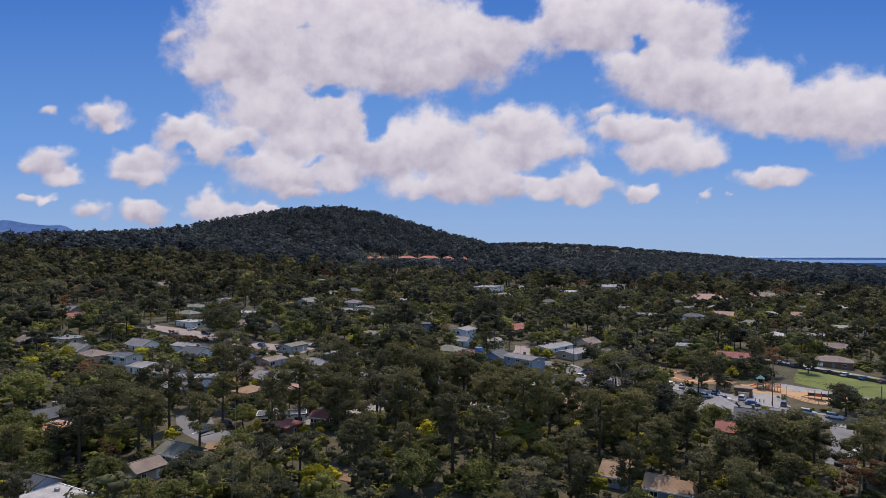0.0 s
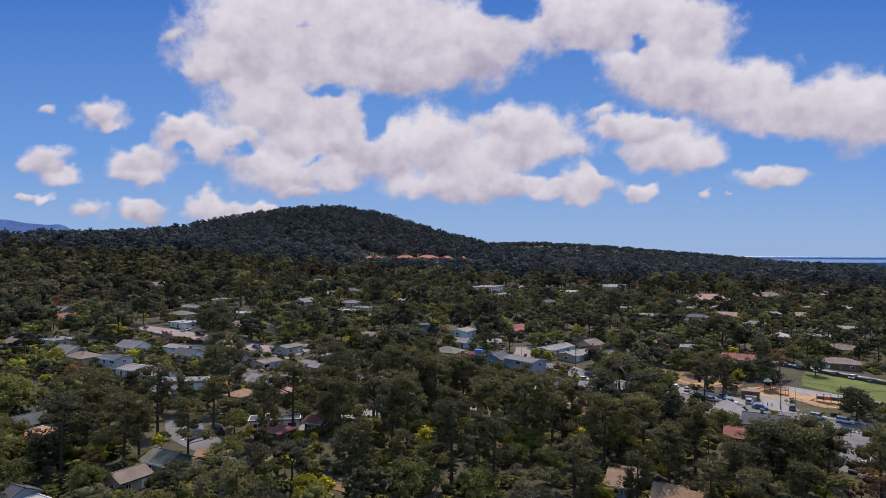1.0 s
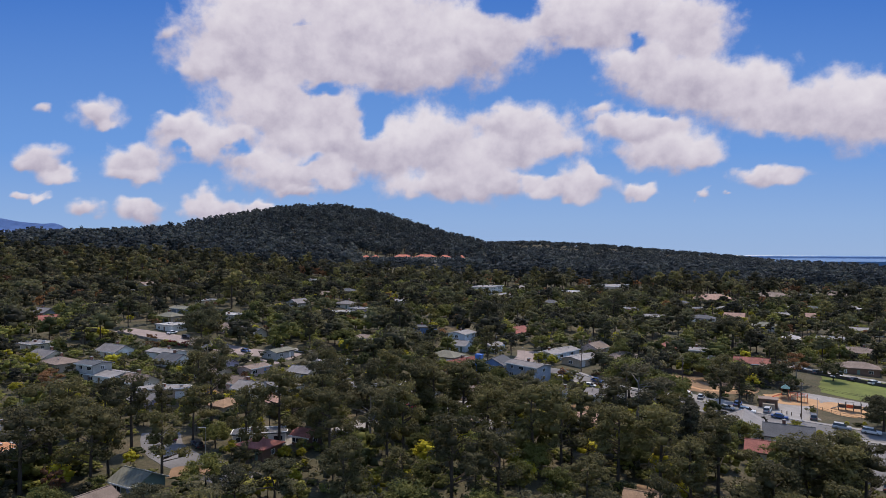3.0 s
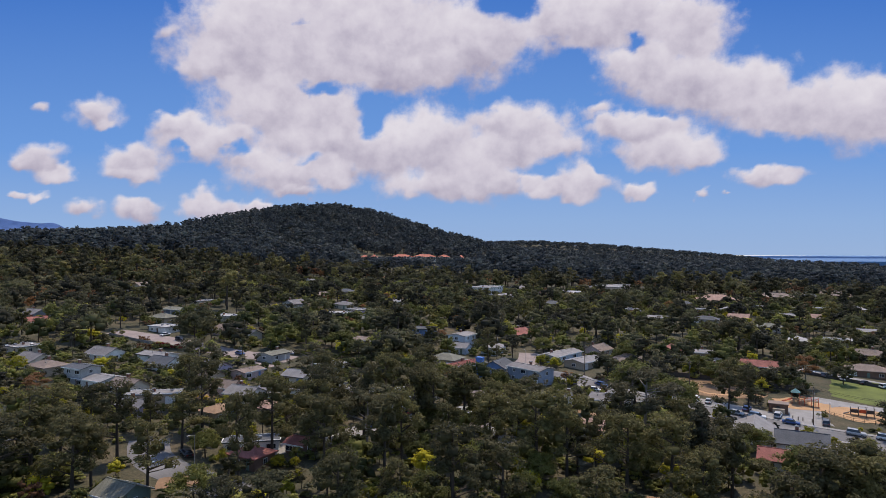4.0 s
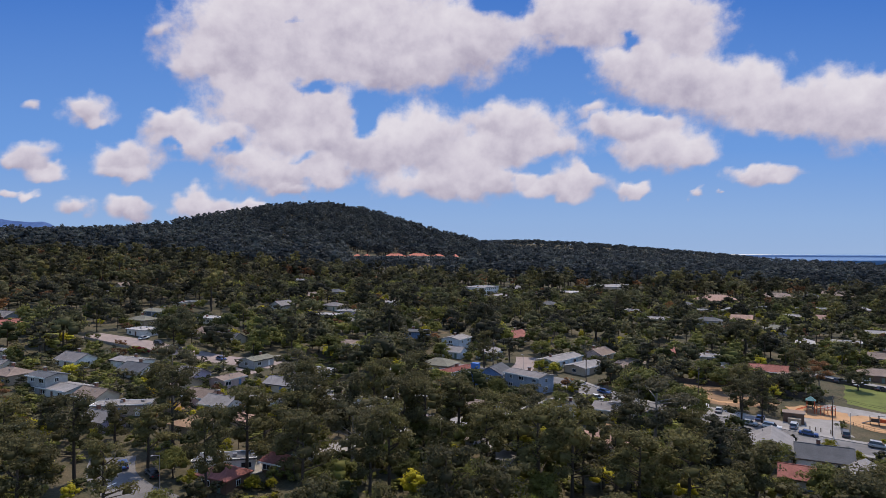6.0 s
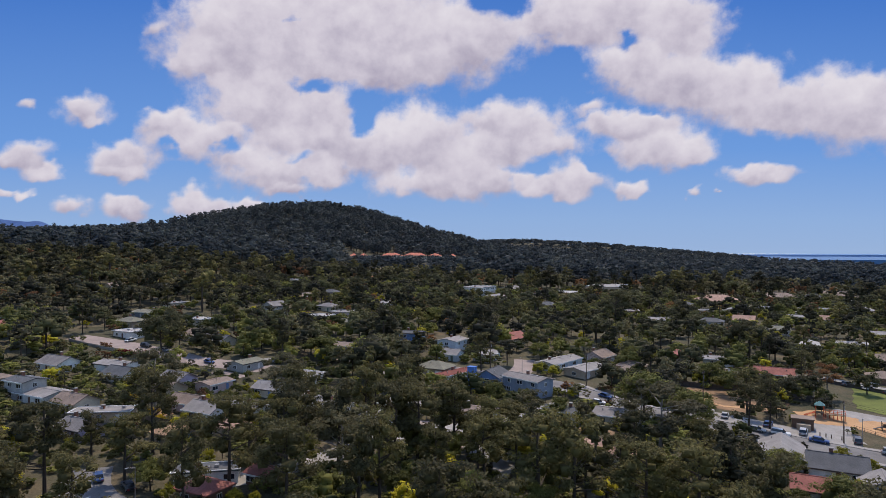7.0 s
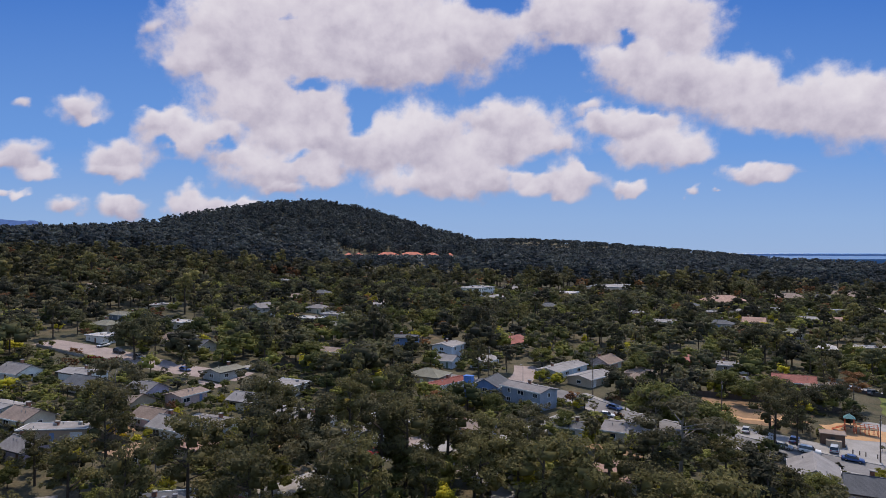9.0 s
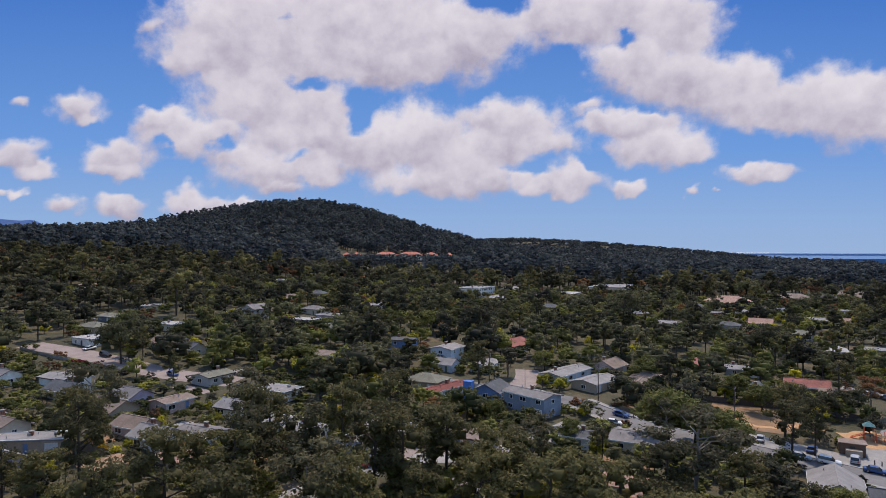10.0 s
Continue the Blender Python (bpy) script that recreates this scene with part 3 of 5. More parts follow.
        for _ in range(2):
            vx = rnd.uniform(-0.35, 0.35) * w
            k = rnd.choice((-1, 1)) * b * 0.45
            zr = h + rise * 0.5
            part("vent_pipe", rod(bmesh.new(), (vx, k, zr), (vx, k, zr + 0.75), 0.09), STEEL, ob)
    return ob


house(-190.0, 325.5, -29, 13, 9, 1, "gable", "bluegrey", "grey")
house(-177.6, 306.3, 61, 11, 8, 1, "gable", "cream", "red")
house(-153.2, 260.1, -29, 12, 9, 1, "flat", "cream", "grey")
house(-137.3, 241.6, -29, 12, 9, 1, "gable", "cream", "grey")
house(-127.2, 232.8, -29, 12, 9, 1, "hip", "tan", "brown")
house(-110.4, 222.5, -29, 10, 7, 2, "low", "grey", "slate")
house(-101.4, 255.1, -29, 15, 8, 1, "low", "white", "lightgrey")
house(-94.0, 243.5, -29, 12, 8, 1, "gable", "white", "slate")
house(-122.2, 309.7, -29, 13, 9, 1, "flat", "white", "white")
house(-131.8, 380.9, 61, 13, 8, 1, "flat", "cream", "lightgrey")
house(-105.4, 340.2, -29, 13, 9, 1, "flat", "cream", "white")
house(-93.1, 307.0, -29, 12, 9, 1, "gable", "pink", "brown")
house(-75.6, 239.6, -29, 10, 8, 1, "gable", "mauve", "grey")
house(-131.6, 330.0, -29, 13, 9, 1, "hip", "tan", "olive")
house(-6.8, 311.2, -12, 11, 7, 2, "low", "blue", "slate")
house(-35.8, 342.1, -29, 15, 9, 1, "gable", "tan", "olive")
house(-31.1, 292.7, -29, 13, 9, 1, "low", "mauve", "brown")
house(-61.6, 261.7, 61, 11, 8, 1, "low", "grey", "olive")
house(-82.1, 298.0, -29, 11, 8, 1, "gable", "cream", "slate")
house(-53.4, 362.4, -29, 14, 9, 1, "flat", "cream", "white")
house(-54.8, 393.5, -29, 12, 9, 1, "hip", "cream", "grey")
house(-78.6, 371.7, 61, 12, 9, 2, "gable", "grey", "grey")
house(-97.3, 503.9, -29, 14, 9, 1, "flat", "white", "white")
house(-47.1, 544.6, -29, 15, 9, 1, "hip", "cream", "orange")
house(-39.0, 248.5, -29, 12, 8, 1, "flat", "white", "lightgrey")
house(2.3, 264.3, -29, 13, 10, 1, "hip", "tan", "olive")
house(48.6, 281.6, 48, 20, 8, 1, "low", "paleblue", "lightgrey")
house(55.6, 270.4, 45, 16.5, 9.5, 1, "low", "tan", "lightgrey")
house(66.0, 291.0, 48, 12, 9, 1, "gable", "pink", "brown")
house(36.0, 323.0, 45, 14, 10, 1, "gable", "cream", "red")
house(9.6, 301.0, 61, 12, 9, 2, "low", "paleblue", "lightgrey")
house(8.5, 287.0, -29, 9, 7, 1, "gable", "paleblue", "lightgrey")
house(22.3, 289.2, 61, 13, 7, 1, "low", "paleblue", "lightgrey")
house(21.4, 256.4, 61, 11, 9, 1, "gable", "blue", "slate")
house(31.0, 243.4, -50, 16.5, 8, 2, "low", "bluegrey", "grey")
house(135.2, 528.3, 61, 40, 22, 2, "flat", "peach", "lightgrey")
house(34.9, 498.6, 61, 26, 16, 2, "flat", "white", "lightgrey")
house(59.4, 515.7, 61, 22, 14, 1, "low", "cream", "grey")
house(41.3, 462.3, 61, 22, 12, 1, "low", "cream", "lightgrey")
house(95.9, 496.6, 61, 24, 14, 1, "flat", "cream", "white")
house(67.5, 263.5, 61, 10, 8, 1, "gable", "tan", "brown")
house(197.9, 481.3, -29, 30, 19, 1, "hip", "tan", "terracotta")
house(254.3, 506.9, -29, 26, 14, 1, "hip", "tan", "brown")
house(284.8, 513.8, -29, 18, 12, 1, "hip", "mauve", "slate")
house(320.2, 533.9, -29, 26, 14, 1, "gable", "cream", "brown")
# the next two stand in for white vehicles, built as small flat-roofed houses
house(234.8, 446.9, -29, 9, 4, 1, "flat", "white", "white")
house(253.3, 449.8, -29, 13, 6, 1, "flat", "white", "lightgrey")
house(211.0, 449.8, -29, 14, 8, 1, "flat", "white", "lightgrey")
house(231.6, 364.7, -29, 18, 12, 1, "low", "white", "lightgrey")
house(150.8, 384.4, -29, 15, 9, 1, "hip", "grey", "slate")
house(175.6, 364.4, -29, 14, 9, 1, "hip", "grey", "olive")
house(95.8, 290.6, 61, 12, 9, 1, "gable", "brown", "red")
house(103.2, 261.8, 61, 10, 8, 1, "gable", "brown", "slate")
house(112.3, 289.8, -29, 12, 8, 1, "low", "grey", "lightgrey")
house(122.9, 269.6, -29, 14, 8, 1, "gable", "brown", "red")
house(128.6, 262.9, -29, 11, 8, 1, "low", "tan", "brown")
house(165.3, 270.5, -29, 16, 10, 1, "hip", "brown", "brown")
house(185.5, 302.6, -29, 14, 9, 1, "gable", "brown", "brown")
house(-103.6, 219.8, -29, 15, 9, 1, "low", "white", "lightgrey")
house(-91.9, 213.5, -29, 11, 8, 1, "gable", "cream", "brown")
house(-81.0, 206.6, 5, 16, 6, 1, "flat", "tan", "lightgrey")
house(-75.1, 228.7, -29, 11, 9, 1, "gable", "tan", "brown")
house(-64.3, 217.9, -29, 10, 7, 1, "gable", "pink", "brown")
house(-59.3, 143.9, -29, 8.5, 7.5, 1, "gable", "green", "olive")
house(-41.4, 165.2, -29, 9, 7, 1, "hip", "brown", "red")
house(-32.4, 173.2, -29, 6, 5, 1, "gable", "brown", "red")
house(-57.0, 211.9, -29, 11, 8, 1, "gable", "white", "lightgrey")
house(-43.8, 173.8, 10, 14, 5, 1, "flat", "white", "slate")
house(-6.7, 220.2, -29, 13, 8, 1, "flat", "cream", "lightgrey")
house(51.3, 217.1, -29, 12, 11, 1, "low", "cream", "grey")
house(83.4, 193.9, 61, 15, 10, 1, "gable", "white", "lightgrey")
house(91.5, 185.9, -29, 13, 10, 1, "gable", "white", "slate")
house(80.5, 172.8, -29, 13, 8, 1, "gable", "white", "red")
house(94.3, 174.8, 61, 9, 9, 1, "gable", "grey", "lightgrey")
house(-72.6, 118.6, -29, 12, 9, 1, "flat", "white", "white")
house(-80.2, 125.3, -29, 9, 7, 1, "gable", "bluegrey", "slate")
house(-62.9, 134.0, 61, 7.5, 6, 1, "gable", "tan", "brown")
house(38.8, 141.0, -29, 7, 9, 1, "gable", "bluegrey", "orangebrown")
house(48.0, 134.3, -29, 11, 8, 1, "gable", "bluegrey", "orangebrown")
house(-101.0, 165.0, 61, 12, 8, 1, "gable", "tan", "slate")
house(-95.1, 155.9, -29, 8, 7, 1, "flat", "tan", "orange")
house(-163.4, 253.2, -29, 11, 8, 1, "gable", "mauve", "brown")
house(-119.8, 254.6, -29, 13, 9, 1, "gable", "white", "grey")
house(-48.1, 214.8, -29, 12, 8, 1, "low", "white", "grey")
house(-48.1, 200.2, -29, 9, 7, 1, "hip", "tan", "terracotta")
house(-59.0, 195.0, 61, 9, 7, 1, "hip", "tan", "orangebrown")
house(-34.8, 224.3, -29, 12, 8, 1, "low", "white", "lightgrey")
house(73.8, 274.5, -29, 11, 8, 1, "hip", "tan", "brown")
house(39.9, 190.7, -29, 9, 7, 1, "hip", "white", "terracotta")
house(42.3, 185.6, -29, 8, 6, 1, "hip", "white", "terracotta")
house(12.1, 216.1, -29, 13, 8, 1, "low", "bluegrey", "brown")
house(36.6, 218.0, -29, 10, 7, 1, "low", "white", "slate")
house(7.8, 256.6, 47, 18, 6, 1, "low", "white", "darkred")
house(-74.8, 426.3, 61, 12, 8, 1, "gable", "cream", "brown")
house(-62.1, 447.0, -29, 13, 9, 1, "hip", "pink", "slate")
house(-43.6, 377.5, -29, 14, 10, 1, "flat", "mauve", "grey")
house(-27.2, 415.1, 61, 15, 8, 1, "low", "white", "lightgrey")
house(212.1, 618.2, -29, 12, 9, 1, "gable", "grey", "terracotta")
house(277.1, 756.6, -29, 13, 10, 1, "hip", "peach", "white")
house(324.1, 685.3, 61, 14, 8, 1, "flat", "tan", "lightgrey")
house(407.5, 822.0, -29, 15, 9, 1, "low", "bluegrey", "olive")
house(374.7, 711.1, -29, 12, 10, 1, "gable", "cream", "brown")
house(165.6, 453.4, 61, 13, 8, 1, "hip", "pink", "slate")
house(164.1, 425.4, -29, 14, 9, 1, "flat", "mauve", "grey")
house(213.7, 414.5, -29, 15, 10, 1, "low", "white", "lightgrey")
house(280.4, 451.5, -29, 13, 9, 1, "hip", "peach", "white")
house(304.0, 499.3, -29, 14, 10, 1, "flat", "tan", "lightgrey")
house(369.4, 567.4, 61, 15, 8, 1, "low", "bluegrey", "olive")
house(69.1, 468.2, -29, 12, 9, 1, "gable", "cream", "brown")
house(71.2, 428.3, -29, 13, 10, 1, "hip", "pink", "slate")
house(119.6, 418.1, 61, 14, 8, 1, "flat", "mauve", "grey")
house(123.5, 389.3, -29, 15, 9, 1, "low", "white", "lightgrey")
house(173.2, 392.9, -29, 12, 10, 1, "gable", "grey", "terracotta")
house(171.7, 329.7, 61, 13, 8, 1, "hip", "peach", "white")
house(193.4, 333.5, -29, 14, 9, 1, "flat", "tan", "lightgrey")
house(-134.4, 353.7, -29, 15, 10, 1, "low", "bluegrey", "olive")
house(-190.0, 434.7, 61, 12, 8, 1, "gable", "cream", "brown")
house(-183.9, 411.7, -29, 13, 9, 1, "hip", "pink", "slate")
house(-163.4, 448.3, -29, 14, 10, 1, "flat", "mauve", "grey")
house(184.4, 432.8, 61, 15, 8, 1, "low", "white", "lightgrey")
house(224.4, 409.4, -29, 12, 9, 1, "gable", "grey", "terracotta")
house(-80.7, 195.2, -29, 10, 7, 1, "gable", "mauve", "grey")
house(-63.6, 236.4, 61, 10, 7, 1, "low", "pink", "brown")
house(-45.9, 233.1, -29, 10, 7, 1, "gable", "cream", "lightgrey")
house(-25.3, 219.0, -29, 10, 7, 1, "low", "white", "lightgrey")
house(-13.2, 209.4, -29, 10, 7, 1, "flat", "white", "lightgrey")

# the red-tiled school under the hill
for x, w, base, storeys in ((-92, 9, 43.5, 1), (-80, 9, 43.5, 1), (-46, 26, 41.2, 2), (-18, 27, 41.4, 2), (6, 17, 41.2, 2), (27, 7, 40.6, 2)):
    house(x, 812, 3, w, 15, storeys, "hip", "cream", "tile", base)

# ---- trees ----
def quads(rng, centres, radii, count, size, squash=0.75, lift=0.25):
    """Leaf sprays on the shells of clumps: a quad each, loosely facing outward."""
    c = np.repeat(centres, count, 0)
    r = np.repeat(radii, count)[:, None]
    d = rng.normal(size=(len(c), 3))
    d /= np.linalg.norm(d, axis=1, keepdims=True)
    d[:, 2] = np.where(d[:, 2] < -0.35, -d[:, 2], d[:, 2])
    p = c + d * r * rng.uniform(0.6, 1.3, (len(c), 1)) * np.array([1, 1, squash])
    nrm = d + rng.normal(size=d.shape) * 0.55 + np.array([0, 0, lift])
    nrm /= np.linalg.norm(nrm, axis=1, keepdims=True)
    t = np.cross(nrm, rng.normal(size=d.shape))
    t /= np.linalg.norm(t, axis=1, keepdims=True)
    s = np.cross(nrm, t)
    k = size * rng.uniform(0.6, 1.3, (len(c), 1))
    v = np.stack([p - t * k * 1.1 - s * k * 0.35, p + t * k * 0.3 - s * k * 0.6, p + t * k * 1.1, p - t * k * 0.2 + s * k * 0.6], 1).reshape(-1, 3)
    return v, np.arange(len(v)).reshape(-1, 4)


CUBE = np.array([(x, y, z) for z in (-1, 1) for y in (-1, 1) for x in (-1, 1)], float) / 1.55
CUBE_F = np.array([(0, 2, 3, 1), (4, 5, 7, 6), (0, 1, 5, 4), (2, 6, 7, 3), (0, 4, 6, 2), (1, 3, 7, 5)])


def cores(rng, centres, radii, squash=0.75, size=0.55):
    """A dense heart for each bough, so that a crown is not see-through everywhere."""
    vs, fs = [], []
    for k, (c, r) in enumerate(zip(centres, radii)):
        j = CUBE * rng.uniform(0.7, 1.25, (8, 3)) * r * size
        an = rng.uniform(0, 6.28)
        j[:, :2] = j[:, :2] @ np.array([(math.cos(an), -math.sin(an)), (math.sin(an), math.cos(an))])
        vs.append(c + j * np.array([1, 1, squash]))
        fs.append(CUBE_F + 8 * k)
    return np.concatenate(vs), np.concatenate(fs)


def boughs(rng, kind):
    """The boughs of a crown of height 1 (of the whole tree), by kind: centres, radii, flatness."""
    n = {"pine": 11, "cypress": 10, "round": 11, "cone": 12}.get(kind, 10)
    u = (np.arange(n) + rng.uniform(0.1, 0.9, n)) / n
    an = np.arange(n) * 2.4 + rng.uniform(-0.7, 0.7, n)
    if kind == "pine":
        z = 0.33 + 0.59 * u
        rr = 0.27 * np.sqrt(1.10 - z) * rng.uniform(0.35, 1.15, n)
        r, flat = rng.uniform(0.08, 0.125, n), 0.80
    elif kind == "cypress":
        z = 0.50 + 0.42 * u
        rr = np.interp(z, (0.5, 0.7, 0.95), (0.30, 0.36, 0.08)) * rng.uniform(0.5, 1.1, n)
        r, flat = rng.uniform(0.12, 0.18, n), 0.60
    elif kind == "round":
        z = 0.30 + 0.46 * u
        rr = np.interp(z, (0.3, 0.5, 0.8), (0.30, 0.32, 0.08)) * rng.uniform(0.75, 1.1, n)
        r, flat = rng.uniform(0.15, 0.24, n), 0.80
    elif kind == "cone":
        z = 0.12 + 0.80 * u
        rr = 0.15 * (1.05 - z) ** 0.7 * rng.uniform(0.5, 1.1, n)
        r, flat = 0.15 * (1.25 - z) ** 0.8 * rng.uniform(0.8, 1.15, n), 0.9
    else:  # gum
        z = 0.42 + 0.50 * u
        rr = 0.27 * np.sin(np.clip((z - 0.25) / 0.8, 0, 1) * 3.14) ** 0.6 * rng.uniform(0.4, 1.1, n)
        r, flat = rng.uniform(0.09, 0.14, n), 0.72
    return np.stack([rr * np.cos(an), rr * np.sin(an), z], 1), r, flat


def crown_clumps(rng, kind, n):
    """Clumps of leaves round the boughs, most of them on top."""
    b, br, flat = boughs(rng, kind)
    i = np.concatenate([np.arange(len(b)), rng.integers(len(b), size=max(0, n - len(b)))])[:n]
    d = rng.normal(size=(len(i), 3))
    d /= np.linalg.norm(d, axis=1, keepdims=True)
    d[:, 2] = np.where(d[:, 2] < -0.2, -d[:, 2], d[:, 2])
    c = b[i] + d * (br[i] * rng.uniform(0.55, 1.0, len(i)))[:, None] * np.array([1, 1, flat])
    return c, br[i] * rng.uniform(0.36, 0.6, len(i)), b, br, flat


LEAF = {"pine": PINE, "cypress": CYPRESS, "round": ROUND, "cone": CYPRESS, "gum": GUM, "lime": LIME, "rust": RUST, "dark": CYPRESS}
SHAPE = {"lime": "round", "rust": "gum", "dark": "round"}


def trunk_mesh(rng, kind, c, unit):
    bm = bmesh.new()
    lean = Vector((rng.uniform(-0.03, 0.03), rng.uniform(-0.03, 0.03), 0))
    topz = {"pine": 0.9, "cypress": 0.6, "round": 0.45, "cone": 0.9}.get(kind, 0.75)
    r0 = {"pine": 0.020, "cypress": 0.030, "round": 0.026, "cone": 0.018}.get(kind, 0.020)
    pts = [Vector((0, 0, -0.03)), lean * 0.5 + Vector((0, 0, topz * 0.35)), lean + Vector((0, 0, topz * 0.7)), lean * 0.7 + Vector((0, 0, topz))]
    for k in range(3):
        rod(bm, pts[k], pts[k + 1], r0 * (1 - 0.25 * k), r0 * (0.75 - 0.25 * k), 7)
    order = rng.permutation(len(c))[:11 if kind in ("pine", "gum") else 8]
    for i in order:
        q = Vector(c[i])
        zz = max(topz * 0.3, min(topz * 0.95, q.z - 0.10))
        rod(bm, lean * (zz / max(topz, 0.1)) + Vector((0, 0, zz)), q, r0 * 0.38, r0 * 0.12, 5)
    return bm


def build_tree(kind, variant, clumps, leaves, size, lift=0.25, fat=1.0, heart=0.72):
    rng = np.random.default_rng(variant * 37 + sum(map(ord, kind)))
    c, r, b, br, flat = crown_clumps(rng, SHAPE.get(kind, kind), clumps)
    v, f = quads(rng, c, r * fat, leaves, size, 0.5 + 0.4 * flat, lift)
    v2, f2 = cores(rng, b, br, flat, heart)
    return c, np.concatenate([v, v2]), np.concatenate([f, f2 + len(v)])


LABELS = {"pine": "tall dark green pine with an open ragged crown", "cypress": "broad dark cypress with a flat layered crown", "round": "rounded mid-green broadleaf tree",
          "cone": "dense dark conical cypress", "gum": "grey-green gum tree with a loose crown", "lime": "bright yellow-green garden tree", "rust": "tree with rusty brown young leaves", "dark": "large dark green tree with a dense rounded crown"}
PROTO = {}


def near_tree(kind, x, y, h, spread=1.0):
    """A tree of its own: trunk and crown, in one of four growths of its kind."""
    rnd = random.Random(int(x * 11 + y * 17))
    k = rnd.randrange(4)
    if (kind, k) not in PROTO:
        n, l, s = {"pine": (84, 34, 0.0135), "cypress": (70, 38, 0.0170), "round": (84, 40, 0.0210), "cone": (70, 36, 0.0155), "gum": (80, 32, 0.0140)}[SHAPE.get(kind, kind)]
        c, v, f = build_tree(kind, k, n, l, s, heart=0.56)
        rng = np.random.default_rng(k + 5)
        PROTO[kind, k] = (mesh_bm("trunk", trunk_mesh(rng, SHAPE.get(kind, kind), c, 1), PALE_BARK if kind in ("gum", "rust") else BARK), mesh_of("crown", v, f, [LEAF[kind]]))
    tm, cm = PROTO[kind, k]
    low = h < 4.5
    ob = thing("shrub" if low else "tree", on_ground(x, y, rnd.uniform(0, 360)), ("rounded green shrub in a garden" if kind == "round" else "bright yellow-green shrub in a garden" if kind == "lime" else "dark green shrub in a garden") if low else LABELS[kind], "shrub" if low else "tree", "garden shrubs" if low else "trees among the houses")
    ob.scale = (h * spread * 1.02, h * spread * 1.02, h)
    part("trunk", tm, None, ob)
    part("crown", cm, None, ob)
    return ob


def road_distance(x, y):
    best = 1e9
    for _, pts, width, _ in ROADS:
        for (x0, y0), (x1, y1) in zip(pts, pts[1:]):
            dx, dy = x1 - x0, y1 - y0
            t = max(0, min(1, ((x - x0) * dx + (y - y0) * dy) / (dx * dx + dy * dy)))
            best = min(best, math.hypot(x - x0 - t * dx, y - y0 - t * dy) - width / 2)
    return best


OPEN = [(150, 243, 27), (116, 228, 12), (127, 215, 11), (95, 242, 12), (104, 214, 7), (112, 205, 6), (-60, 157, 6), (160, 255, 14), (-120, 292, 13), (-102, 285, 8), (-137, 300, 8), (60, 228, 7), (-103, 268, 7), (-70, 210, 5), (-106, 271, 5), (54, 262, 8), (53, 241, 5), (28, 268, 7)]


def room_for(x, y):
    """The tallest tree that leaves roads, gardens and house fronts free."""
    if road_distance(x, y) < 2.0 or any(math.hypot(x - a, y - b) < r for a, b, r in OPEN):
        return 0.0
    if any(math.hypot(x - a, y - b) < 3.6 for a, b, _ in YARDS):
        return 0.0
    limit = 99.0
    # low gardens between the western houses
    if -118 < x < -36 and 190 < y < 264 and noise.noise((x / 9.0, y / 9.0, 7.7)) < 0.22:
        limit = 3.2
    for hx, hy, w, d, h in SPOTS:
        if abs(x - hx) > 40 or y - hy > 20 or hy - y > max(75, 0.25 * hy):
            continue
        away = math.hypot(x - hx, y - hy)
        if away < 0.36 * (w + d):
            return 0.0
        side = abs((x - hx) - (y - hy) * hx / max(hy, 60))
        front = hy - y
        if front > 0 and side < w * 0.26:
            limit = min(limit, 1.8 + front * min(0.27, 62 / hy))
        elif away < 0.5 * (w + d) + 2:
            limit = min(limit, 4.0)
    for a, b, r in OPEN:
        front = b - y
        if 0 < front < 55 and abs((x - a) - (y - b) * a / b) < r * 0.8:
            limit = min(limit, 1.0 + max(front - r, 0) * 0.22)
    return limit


# trees that stand out by themselves
near_tree("dark", -98.3, 281.9, 17.1, 0.95)
near_tree("dark", 22.3, 320.8, 19.1, 0.95)
near_tree("pine", 18.7, 270.2, 14.2, 1.0)
near_tree("pine", 84.6, 211.8, 13.9, 1.1)
near_tree("dark", 124.5, 197.3, 11.0, 1.3)
near_tree("cone", 56.1, 162.3, 15.9, 1.3)
near_tree("pine", -8.2, 159.4, 19.5, 0.8)
near_tree("gum", 57.1, 214.5, 12.5, 1.2)
near_tree("lime", 49.5, 206.8, 2.8, 1.2)
near_tree("lime", 42.8, 187.8, 3.0, 1.2)
near_tree("round", 70.0, 256.3, 7.8, 1.2)
near_tree("cone", -22.2, 308.0, 12.3, 1.5)
near_tree("rust", 128.4, 247.9, 11.5, 1.2)
near_tree("cypress", 98.8, 381.1, 18.6, 1.1)
near_tree("round", -68.5, 129.3, 7.1, 1.1)
near_tree("round", -113.6, 172.6, 12.2, 1.3)
near_tree("round", -98.3, 149.5, 9.3, 1.2)
near_tree("pine", -80.9, 151.5, 18.8, 1.25)
near_tree("pine", -70.4, 164.4, 17.5, 1.1)
near_tree("cypress", -49.4, 125.8, 8.9, 1.2)
near_tree("cypress", -36.7, 132.1, 10.5, 1.1)
near_tree("lime", -25.8, 127.5, 7.3, 0.9)
near_tree("pine", -23.6, 153.3, 19.5, 1.0)
near_tree("pine", -11.5, 154.6, 19.5, 1.0)
near_tree("pine", 2.0, 138.8, 19.5, 1.1)
near_tree("pine", 65.4, 135.4, 18.0, 1.3)
near_tree("pine", 74.2, 136.2, 16.9, 1.3)
near_tree("pine", 98.4, 147.1, 14.3, 1.2)
near_tree("rust", 87.2, 134.1, 9.5, 1.4)
near_tree("pine", -7.0, 181.2, 19.5, 1.0)
near_tree("pine", 13.9, 182.2, 16.1, 1.0)
near_tree("pine", 20.7, 160.5, 19.5, 1.2)
near_tree("pine", 42.8, 175.1, 16.3, 1.2)
